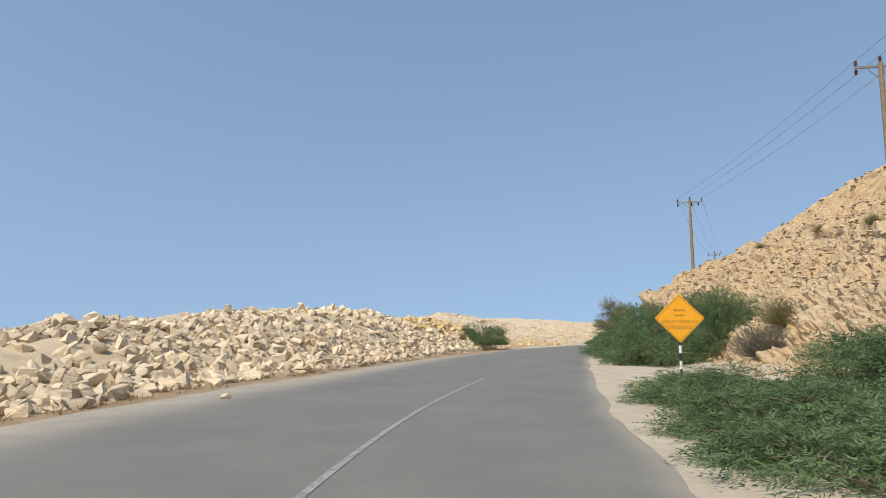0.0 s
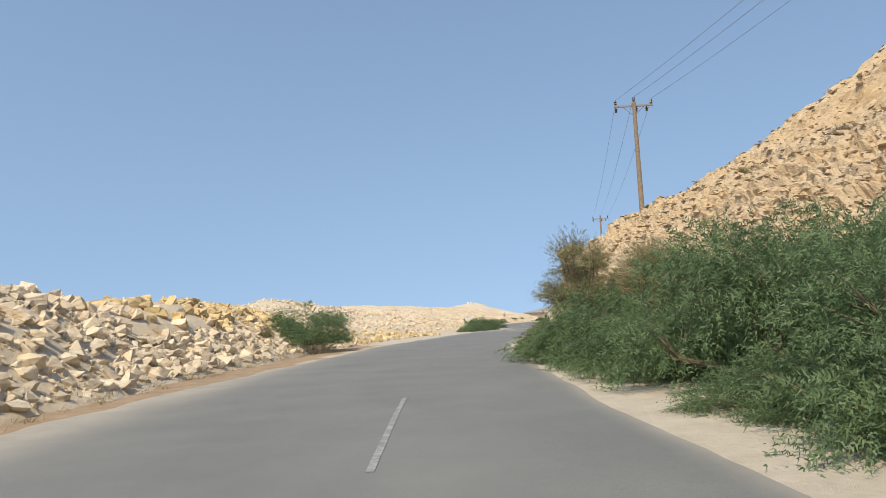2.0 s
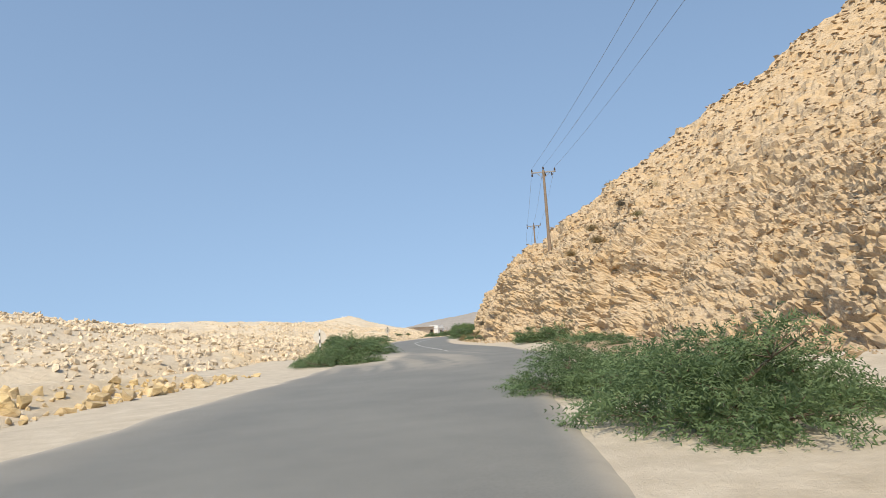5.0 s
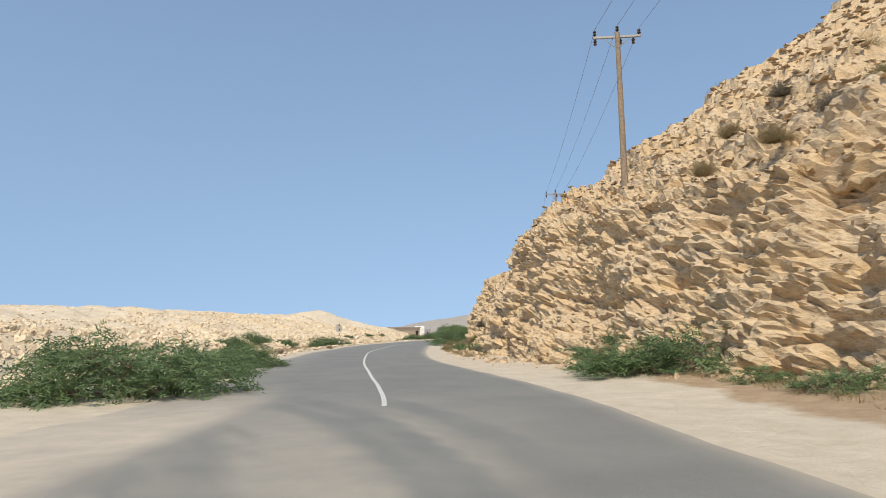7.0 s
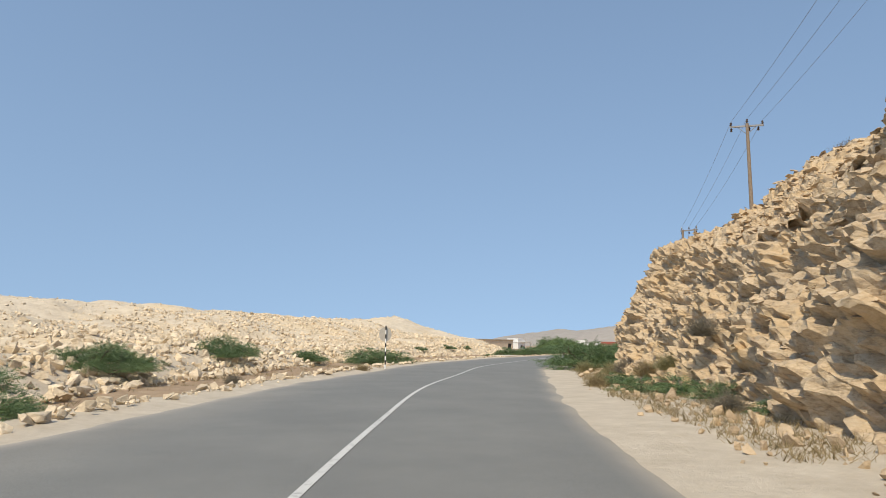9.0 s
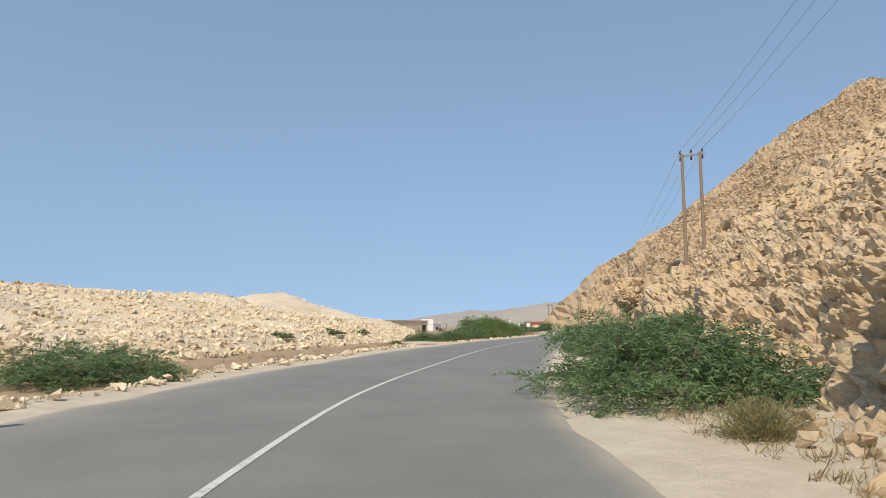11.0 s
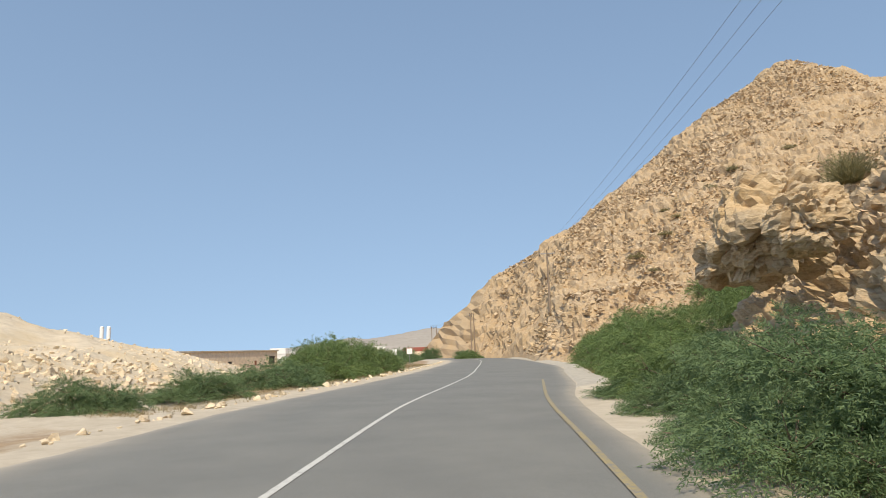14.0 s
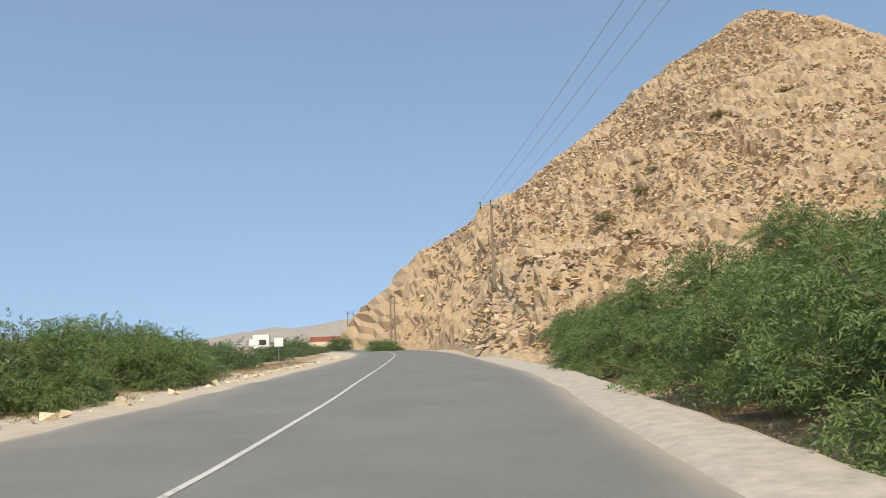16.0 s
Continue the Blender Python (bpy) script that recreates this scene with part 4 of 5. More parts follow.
def make_bush(name, seed, radius, height, sprays, leaf, mat, label, category, lobes=9, droop=0.45, base_up=0.0, long=0.75):
    """A spreading bush or low tree: bent limbs and a crown of many sprays in uneven lobes."""
    rng = np.random.default_rng(seed)
    thing = tagged(empty(name), label, category, "roadside bushes" if category == "bush" else "")
    cen, rad = [], []
    for k in range(lobes):
        a = 2 * math.pi * (k + rng.uniform(0, 0.6)) / lobes
        f = rng.uniform(0.25, 0.6) if k % 3 else (0.66 if k else 0.05)
        up = height * (rng.uniform(0.32, 0.62) if k % 3 else 0.2) * (1.15 - 0.55 * f)
        cen.append((radius * f * math.cos(a), radius * f * math.sin(a), base_up + up))
        rad.append((radius * rng.uniform(0.28, 0.44), height * rng.uniform(0.26, 0.40)))
    for k in range(6):
        a = 2 * math.pi * (k + rng.uniform(0, 0.7)) / 6
        cen.append((radius * 0.62 * math.cos(a), radius * 0.62 * math.sin(a), base_up + 0.12 * height))
        rad.append((radius * rng.uniform(0.30, 0.42), height * 0.2))
    lobes += 6
    cen, rad = np.array(cen), np.array(rad)
    share = rad[:, 0] ** 2 / (rad[:, 0] ** 2).sum()
    # arching fronds that reach out of the lobes and droop at their ends
    each = 16
    fronds = int(sprays * 0.62) // each
    fw = rng.choice(lobes, fronds, p=share)
    fd = rng.normal(0, 1, (fronds, 3))
    fd[:, 2] = np.abs(fd[:, 2]) * 0.75 - 0.12
    fd += cen[fw] * (0.5 / radius) * (1, 1, 0)
    fd /= np.linalg.norm(fd, axis=1)[:, None]
    reach = rad[fw, 0] * rng.uniform(0.75, 1.3, fronds)
    flat = np.clip(rad[fw, 1] / rad[fw, 0] * 1.25, 0.35, 1.3)
    step = (np.arange(each) + 0.5) / each
    along = fd[:, None] * step[None, :, None]
    along[..., 2] *= flat[:, None]
    along[..., 2] -= (0.42 * droop + 0.12) * step[None] ** 2.4
    fb = cen[fw][:, None] + along * reach[:, None, None] + rng.normal(0, 0.035, (fronds, each, 3)) * radius * (0.4 + 0.6 * (1 - step))[None, :, None]
    across = np.cross(fd, (0, 0, 1.0)) + 1e-6
    across /= np.linalg.norm(across, axis=1)[:, None]
    fo = fd[:, None] * 0.75 + across[:, None] * rng.choice((-1, 1), (fronds, each))[..., None] * 0.6 + rng.normal(0, 0.16, (fronds, each, 3))
    fo[..., 2] -= (0.9 * droop * step[None] ** 1.5)
    # the denser inside of the crown
    fill = sprays - fronds * each
    which = rng.choice(lobes, fill, p=share)
    d = rng.normal(0, 1, (fill, 3))
    d[:, 2] = np.where(d[:, 2] < -0.3, -d[:, 2] * 0.6, d[:, 2])
    d /= np.linalg.norm(d, axis=1)[:, None]
    depth = rng.uniform(0.25, 1, fill) ** 0.55 * 0.86
    sc = np.stack([rad[which, 0], rad[which, 0], rad[which, 1]], 1)
    b = cen[which] + d * sc * depth[:, None]
    out = d + (b - np.array([0, 0, base_up])) * (0.35 / radius) + rng.normal(0, 0.28, (fill, 3))
    b = np.concatenate([fb.reshape(-1, 3), b])
    out = np.concatenate([fo.reshape(-1, 3), out])
    b[:, 2] = np.maximum(b[:, 2], base_up + 0.06)
    out /= np.linalg.norm(out, axis=1)[:, None]
    length = leaf * 4.0 * long * rng.uniform(0.6, 1.7, sprays)
    v, f = leaf_blades(rng, b, out, length, droop, 5, leaf, leaf * 0.13)
    v[:, 2] = np.maximum(v[:, 2], 0.03)
    me = mesh_arrays("crown", v, f, mat)
    crown = new("crown", me)
    crown.parent = thing
    bm = bmesh.new()
    for c, r in zip(cen, rad):
        knee = Vector((c[0] * 0.4 + rng.normal(0, 0.1), c[1] * 0.4 + rng.normal(0, 0.1), c[2] * 0.6))
        rod(bm, (rng.normal(0, 0.06), rng.normal(0, 0.06), -0.25), knee, 0.055 * radius / 2.5, 0.035 * radius / 2.5, 6)
        rod(bm, knee, c, 0.035 * radius / 2.5, 0.018 * radius / 2.5, 5)
        for _ in range(7):
            tip = Vector(c) + Vector((rng.normal(0, 0.3) * r[0], rng.normal(0, 0.3) * r[0], rng.uniform(0.0, 0.75) * r[1]))
            rod(bm, Vector(c) * 0.85 + knee * 0.15, tip, 0.014 * radius / 2.5, 0.005, 4)
    part("trunk", bm, M_BARK, thing)
    return thing


def make_shrub(name, seed, radius, height, blades, mat, label):
    """A rounded dry shrub of many thin stems."""
    rng = np.random.default_rng(seed)
    thing = tagged(empty(name), label, "shrub", "dry shrubs")
    a, e = rng.uniform(0, 2 * math.pi, blades), np.arcsin(rng.uniform(0.12, 1, blades))
    d = np.stack([np.cos(a) * np.cos(e), np.sin(a) * np.cos(e), np.sin(e)], 1)
    length = rng.uniform(0.6, 1.05, blades)[:, None]
    root = np.c_[rng.normal(0, 0.22, (blades, 2)) * radius, np.zeros(blades)]
    tip = root + d * length * (radius, radius, height) + rng.normal(0, 0.05, (blades, 3)) * radius
    mid = root * 0.45 + tip * 0.55 + np.array([0, 0, 0.08 * height]) + rng.normal(0, 0.05, (blades, 3)) * radius
    w = np.cross(d, rng.normal(0, 1, (blades, 3)))
    w /= np.linalg.norm(w, axis=1)[:, None]
    w *= radius * 0.008
    v = np.stack([root - w, root + w, mid + w, mid - w, tip + w * 0.3, tip - w * 0.3], 1).reshape(-1, 3)
    k = np.arange(blades)[:, None] * 6
    f = np.concatenate([k + [0, 1, 2, 3], k + [3, 2, 4, 5]])
    stems = new("stem_clump", mesh_arrays("stem_clump", v, f, mat))
    stems.parent = thing
    leaf_n = blades * 2
    i = rng.integers(0, blades, leaf_n)
    t = rng.uniform(0.45, 1.0, leaf_n)[:, None]
    c = mid[i] * (1 - t) + tip[i] * t + rng.normal(0, 0.04, (leaf_n, 3)) * radius
    dd = d[i] + rng.normal(0, 0.5, (leaf_n, 3))
    ww = np.cross(dd, rng.normal(0, 1, (leaf_n, 3)))
    ww *= (radius * 0.014) / (np.linalg.norm(ww, axis=1)[:, None] + 1e-9)
    dd *= radius * 0.09 / np.linalg.norm(dd, axis=1)[:, None]
    lv = np.stack([c, c + dd * 0.5 + ww, c + dd, c + dd * 0.5 - ww], 1).reshape(-1, 3)
    leaves = new("foliage", mesh_arrays("foliage", lv, np.arange(len(lv)).reshape(-1, 4), mat))
    leaves.parent = thing
    return thing


def place(first, used, x, y, scale, squash=1.0, turn=0.0, sink=0.05, z=None, label=""):
    """Sets the first of a kind at its place, and copies of it from then on."""
    zz = (ground_at(x, y) if z is None else z) - sink
    m = pose(x, y, zz, 0, 0, turn) @ Matrix.Diagonal((scale, scale, scale * squash, 1))
    if first.name not in used:
        used.add(first.name)
        first.matrix_basis = m
        return tagged(first, label)
    ob = copy_thing(first, pose(0, 0, 0))
    ob.matrix_basis = m
    return tagged(ob, label)


def make_plants():
    used = set()
    lab = "dense spreading green mesquite bush with feathery leaves"
    big = [make_bush("mesquite_bush", 100 + k, 3.0, 2.6, 6600, 0.098, M_LEAF, lab, "bush", 12) for k in range(2)]
    far = [make_bush("mesquite_bush", 110 + k, 3.0, 2.6, 2200, 0.17, M_LEAF, lab, "bush", 11) for k in range(2)]
    light = [make_bush("thicket_bush", 120 + k, 3.0, 2.7, 4900, 0.118, M_LEAF_LIGHT, "tall fresh green feathery bush beside the road", "bush", 9) for k in range(2)]
    low = [make_bush("low_bush", 140 + k, 2.0, 1.3, 3600, 0.085, M_LEAF, "low sprawling dark green bush", "bush", 8, 0.35) for k in range(2)]
    olive = make_bush("olive_tree", 160, 1.6, 3.3, 4600, 0.066, M_OLIVE, "thin olive-brown thorn tree beside the rocks", "tree", 11, 0.2, 1.8, 0.9)
    small = [make_bush("small_bush", 170 + k, 0.8, 0.8, 420, 0.10, M_LEAF, "small round green bush among the stones", "bush", 6, 0.3) for k in range(2)]
    tuft = make_bush("hill_bush", 175, 0.85, 0.9, 420, 0.12, M_OLIVE, "small olive-green bush on the scree", "bush", 6, 0.3)
    dry = [make_shrub("dry_shrub", 180 + k, 0.7, 0.8, 760, m, l) for k, (m, l) in enumerate(((M_DRY, "dry yellow-brown wiry shrub of thin stems"), (M_GREYDRY, "dry grey-brown leafless shrub of thin stems"), (M_OLIVE, "olive-green wiry shrub of thin stems")))]
    # hill side
    for k, (x, y, s, q) in enumerate(((11.0, 31.2, 0.85, 1.25), (12.5, 36.0, 1.0, 1.35), (13.3, 41.6, 0.98, 1.1), (14.2, 46.6, 0.92, 0.95), (15.6, 51.6, 0.8, 0.75), (15.0, 33.6, 0.95, 1.6), (16.2, 38.6, 0.95, 1.4), (11.9, 39.2, 0.8, 0.85), (12.9, 44.4, 0.85, 0.9))):
        place(big[k % 2], used, x, y, s, q, 77 * k)
    for k, (x, y, s, q) in enumerate(((6.1, 6.6, 1.25, 0.72), (6.4, 10.2, 1.15, 0.62), (6.9, 14.3, 1.1, 0.6), (9.9, 8.2, 1.4, 0.8), (10.0, 12.6, 1.4, 0.8), (6.4, 2.6, 1.2, 0.8), (11.6, 16.0, 1.1, 0.75), (7.6, 17.3, 0.95, 0.5), (13.0, 11.0, 1.3, 0.9), (22.9, 70.4, 1.15, 1.0), (24.2, 75.0, 1.1, 0.9), (66.9, 166.4, 0.8, 0.75), (10.6, 33.6, 0.75, 0.9), (69.2, 170.2, 0.85, 0.8), (71.6, 172.7, 0.8, 0.85), (73.7, 175.5, 0.8, 0.9), (75.5, 178.4, 0.85, 0.95), (77.2, 181.4, 0.8, 0.9), (80.2, 184.6, 0.75, 0.9), (82.8, 188.0, 0.7, 0.8))):
        place(low[k % 2], used, x, y, s, q, 50 * k)
    for k, (x, y, s) in enumerate(((12.4, 44.0, 0.84), (14.2, 43.6, 0.74), (13.5, 45.7, 0.78), (15.4, 44.6, 0.82))):
        place(olive, used, x, y, s, 1.0, 80 * k)
    for k, (x, y, s, q) in enumerate(((57.0, 151.2, 1.0, 0.75), (60.4, 154.6, 0.8, 0.8), (65.9, 162.0, 0.75, 0.7), (67.4, 165.4, 0.76, 0.68), (69.2, 169.0, 0.82, 0.64), (71.6, 172.3, 0.82, 0.66), (74.1, 175.6, 0.82, 0.74), (76.2, 179.1, 0.85, 0.86), (80.0, 182.4, 0.8, 0.98), (83.4, 186.9, 0.74, 1.0), (69.6, 164.2, 0.8, 0.62))):
        place(far[k % 2] if k < 2 else (light if k % 3 == 0 else big)[k % 2], used, x, y, s, q, 63 * k)
    for k, (x, y, s, q) in enumerate(((91.8, 193.8, 0.9, 1.0), (94.9, 197.1, 1.0, 1.05), (98.3, 199.2, 1.3, 1.1), (100.6, 203.4, 1.1, 1.0), (105.6, 206.0, 1.35, 1.1), (106.9, 211.1, 1.05, 1.0), (112.6, 213.5, 1.3, 1.0), (115.2, 218.5, 1.0, 0.9), (119.6, 222.6, 1.2, 0.95), (101.0, 193.0, 1.4, 1.45), (110.0, 200.0, 1.4, 1.45), (120, 210, 1.3, 1.3))):
        place(light[k % 2], used, x, y, s, q, 41 * k)
    for k, (x, y, s) in enumerate(((14.7, 54.4, 0.9), (15.6, 55.4, 0.8), (49.3, 133.6, 1.1), (49.4, 131.4, 1.2), (50.2, 136.2, 1.0), (48.6, 129.2, 1.0), (51.4, 138.6, 0.9), (47.9, 126.6, 0.8), (36.9, 90.8, 1.0), (38.6, 93.4, 1.1), (39.6, 96.2, 1.0), (40.6, 98.8, 1.1), (41.4, 101.4, 0.9))):
        place(small[k % 2], used, x, y, s, 0.6, 70 * k, z=float(surface(x, y)[0]))
    # sea side
    for k, (x, y, s, q) in enumerate(((5.0, 62.2, 0.98, 0.98), (28.2, 107.9, 1.0, 0.78), (30.4, 114.3, 0.72, 0.62), (79.5, 206.5, 0.9, 0.78), (84.0, 212.4, 1.0, 1.0), (88.0, 217.6, 1.05, 1.1), (92.8, 223.4, 1.1, 1.1), (96.2, 229.8, 1.0, 1.1), (93.0, 232.5, 1.1, 1.2), (102.0, 237.5, 0.95, 0.95), (99.0, 239.0, 1.1, 1.2), (138.5, 271.5, 0.9, 0.75), (142.0, 278.0, 0.95, 0.8), (124.0, 271.0, 1.0, 1.2), (143.5, 292.0, 1.0, 1.1), (46.4, 160.1, 0.8, 0.7), (107.5, 259.0, 1.1, 0.9), (113.0, 268.0, 1.1, 0.95), (112.0, 252.0, 0.85, 0.8), (119.0, 262.5, 0.9, 0.85), (126.0, 273.0, 0.9, 0.8), (133.5, 283.5, 0.9, 0.8))):
        place(big[k % 2] if k in (0,) else (light[k % 2] if k in (4, 5, 6, 10, 11) else far[k % 2]), used, x, y, s, q, 97 * k)
    for k, (x, y, s, q) in enumerate(((24.2, 96.6, 1.15, 1.0), (32.6, 119.4, 0.85, 1.0), (33.0, 129.0, 0.85, 0.9), (34.0, 137.2, 0.8, 0.9), (37.0, 148.2, 0.9, 0.9), (41.6, 158.6, 0.75, 0.8), (60.9, 192.5, 0.55, 0.8), (55.6, 185.0, 0.5, 0.7), (70.6, 197.4, 0.95, 0.95), (74.6, 200.6, 1.0, 0.95), (64.5, 196.5, 0.4, 0.9), (66, 191.8, 0.35, 0.8))):
        place(low[k % 2], used, x, y, s, q, 33 * k)
    # dry shrubs on the rocks and verges
    for k, (x, y, s) in enumerate(((16.3, 57.0, 1.5), (16.9, 58.0, 1.2), (13.6, 26.6, 1.7), (14.9, 27.6, 1.4), (49.0, 108.6, 0.8), (52.5, 109.0, 0.8), (53.5, 106.0, 0.9), (46.4, 104.6, 0.8), (47.6, 103.4, 0.8), (48.6, 102.4, 0.8), (45.2, 106.4, 0.7),
                                     (49.6, 131.2, 0.7), (50.6, 134.2, 0.7), (51.8, 137.2, 0.8), (53.6, 141.6, 0.8), (54.4, 144.0, 0.9), (49.2, 136.2, 0.6), (47.3, 127.4, 0.6), (51.0, 139.0, 0.6), (66.0, 163.4, 1.0), (67.2, 164.6, 0.9), (88.0, 184.4, 1.2), (90.0, 180.0, 1.3), (86.2, 182.0, 1.0),
                                     (24.5, 36.0, 0.8), (27.5, 46.0, 0.9), (30.5, 52.5, 1.0), (29.0, 58.0, 0.8), (31.5, 63.0, 0.9), (58.0, 117.0, 1.0), (54.5, 123.0, 1.0), (60.0, 128.0, 1.1), (65.0, 140.0, 1.0), (54.6, 147.0, 0.8), (43.2, 147.4, 0.5), (37.6, 138.8, 0.5), (3.2, 58.6, 0.7))):
        place(dry[(k + 2) % 3], used, x, y, s, 1, 29 * k)
    # green tufts on the mountain
    for k, (x, y) in enumerate(((164.0, 245.7), (155.9, 242.2), (139.4, 243.5), (160.0, 242.8), (168.0, 241.5), (150.2, 243.2), (161.5, 246.0), (172.5, 240.0), (180.0, 234.0), (147, 238))):
        place(tuft, used, x, y, 1.0 + 0.25 * (k % 3), 0.8, 50 * k)
    for k, (x, y, s) in enumerate(((40.9, 105.6, 1.9), (42.2, 104.6, 2.2), (41.5, 107.2, 1.3))):
        place(small[k % 2], used, x, y, s, 0.8, 90 * k, z=float(surface(x, y)[0]))
    make_grass()


def make_grass():
    """Thin dry grass on the verges."""
    rng = np.random.default_rng(5)
    spans = ((126, 186, -9.5, -6.3, 350), (190, 240, -8.5, -6.0, 900), (124, 152, 5.2, 7.2, 700), (100, 113, 8.0, 11.0, 500), (10, 60, -7.0, -6.2, 200), (186, 215, 7.0, 9.0, 600))
    base = np.concatenate([np.c_[at_road(rng.uniform(a, b, n), rng.uniform(c, d, n)), np.zeros(n)] for a, b, c, d, n in spans])
    base[:, 2] = surface(base[:, 0], base[:, 1])
    i = np.repeat(np.arange(len(base)), 14)
    n = len(i)
    root = base[i] + np.c_[rng.normal(0, 0.10, (n, 2)), np.zeros(n)]
    tip = root + np.c_[rng.normal(0, 0.10, (n, 2)), rng.uniform(0.05, 0.17, n)]
    w = np.c_[rng.normal(0, 0.006, (n, 2)), np.zeros(n)]
    v = np.stack([root - w, root + w, tip], 1).reshape(-1, 3)
    me = mesh_arrays("dry_grass", v, np.arange(len(v)).reshape(-1, 3), M_DRY)
    tagged(new("dry_grass", me), "thin dry brown grass along the verges", "grass", kind="stuff")


# ---- power line ----
POLES = [(22.16, 30.93, 14.2), (23.83, 59.97, 13.4), (48.16, 113.9, 15.1), (70.6, 152.9, 16.8), (130.5, 242.2, 14.3)]


def insulator(bm, at, up=1):
    x, y, z = at
    for k, r in enumerate((0.05, 0.095, 0.06, 0.085)):
        rod(bm, (x, y, z + up * 0.065 * k), (x, y, z + up * (0.065 * k + 0.05)), r, r * 0.75, 10)
    rod(bm, (x, y, z - up * 0.06), (x, y, z + up * 0.02), 0.02, 0.02, 6)


def make_pole(x, y, top, heading, arm=2.2):
    foot = ground_at(x, y) - 0.8
    pole = tagged(empty("utility_pole", pose(x, y, foot, 0, 0, heading)), "wooden utility pole with a crossarm and three insulators", "utility pole", "power line poles")
    h = top - foot
    bm = rod(bmesh.new(), (0, 0, 0), (0, 0, h - 0.1), 0.16, 0.105, 12)
    part("post", bm, M_POLE, pole)
    part("crossarm", box(bmesh.new(), (arm, 0.10, 0.12), (0, 0.14, h - 0.25), (0, 0, 0), 0.012), M_STEEL, pole)
    bm = bmesh.new()
    for s in (-1, 1):
        rod(bm, (s * 0.62, 0.14, h - 0.28), (0, 0.12, h - 0.85), 0.022, 0.022, 6)
    part("brace", bm, M_STEEL, pole)
    for dx, z in ((-arm / 2 + 0.08, h - 0.18), (arm / 2 - 0.08, h - 0.18), (0, h - 0.05)):
        bm = bmesh.new()
        insulator(bm, (dx, 0.14 if dx else 0, z))
        part("insulator", bm, M_PORCELAIN, pole)
    for dx in (-arm / 2 + 0.1, arm / 2 - 0.35, 0.16):
        bm = bmesh.new()
        insulator(bm, (dx, 0.2, h - 0.34), -1)
        part("fuse_holder", bm, M_PORCELAIN, pole)
    return [pole.matrix_basis @ Vector((dx, 0, h + (0.1 if dx else 0.22))) for dx in (-arm / 2 + 0.08, 0, arm / 2 - 0.08)]


def make_h_pole(ax, ay, bx, by, top, label):
    heading = math.degrees(math.atan2(by - ay, bx - ax))
    cx, cy = (ax + bx) / 2, (ay + by) / 2
    gap = math.hypot(bx - ax, by - ay)
    foot = ground_at(cx, cy) - 0.8
    pole = tagged(empty("double_pole", pose(cx, cy, foot, 0, 0, heading)), label, "utility pole", "power line poles")
    h = top - foot
    for s in (-1, 1):
        part("post", rod(bmesh.new(), (s * gap / 2 * 1.02, 0, 0), (s * gap / 2, 0, h), 0.15, 0.10, 12), M_POLE, pole)
    part("crossarm", box(bmesh.new(), (gap + 0.6, 0.12, 0.14), (0, 0.12, h - 0.12), (0, 0, 0), 0.012), M_STEEL, pole)
    out = []
    for dx in (-gap / 2 - 0.15, 0, gap / 2 + 0.15):
        for up in (1, -1):
            bm = bmesh.new()
            insulator(bm, (dx, 0.12, h + (0.02 if up > 0 else -0.26)), up)
            part("insulator", bm, M_PORCELAIN, pole)
        out.append(pole.matrix_basis @ Vector((dx, 0.12, h + 0.3)))
    return out


def cable(a, b, sag, label="thin grey overhead cable between poles"):
    bm = bmesh.new()
    n, side = 26, (b - a).cross(Vector((0, 0, 1))).normalized() * 0.010
    up, rings = Vector((0, 0, 0.010)), []
    for k in range(n + 1):
        t = k / n
        p = a.lerp(b, t)
        p.z -= sag * 4 * t * (1 - t)
        rings.append([bm.verts.new(p + o) for o in (side, up, -side, -up)])
    for r, q in zip(rings, rings[1:]):
        for k in range(4):
            bm.faces.new((r[k], r[k - 1], q[k - 1], q[k]))
    bm.faces.new(rings[0]), bm.faces.new(rings[-1][::-1])
    tagged(part("overhead_cable", bm, M_WIRE), label, "cable", "power cables")


def make_power_line():
    ends = []
    before = make_pole(14.0, -22.0, 15.5, -8)
    ends.append(before)
    heads = (-10, -16, -29, -31, -44)
    for k, (x, y, z) in enumerate(POLES):
        ends.append(make_pole(x, y, z, heads[k]))
        if k == 3:
            ends.append(make_h_pole(84.1, 178.9, 84.85, 177.85, 14.2, "pair of wooden poles joined by a steel crossarm"))
    ends.append(make_h_pole(151.2, 288.3, 152.7, 289.2, 8.9, "pair of wooden poles standing at the foot of the mountain"))
    ends.append(make_h_pole(171.0, 333.6, 173.6, 335.2, 8.4, "pair of wooden poles joined by a steel crossarm"))
    for a, b in zip(ends, ends[1:]):
        for p, q in zip(a, b):
            cable(p, q, 0.012 * (p - q).length)


# ---- signs ----
def sign_post(parent, height, z0=-0.3, r=0.038):
    n = max(3, round(height / 0.22))
    step = (height - 0) / n
    part("post", rod(bmesh.new(), (0, 0, z0), (0, 0, 0.02), r, r, 12), M_WHITE, parent)
    for k in range(n):
        part("band", rod(bmesh.new(), (0, 0, 0.02 + step * k), (0, 0, 0.02 + step * (k + 1)), r * (1 if k % 2 else 1.01), r * (1 if k % 2 else 1.01), 12), M_WHITE if k % 2 == 0 else M_BLACK, parent)


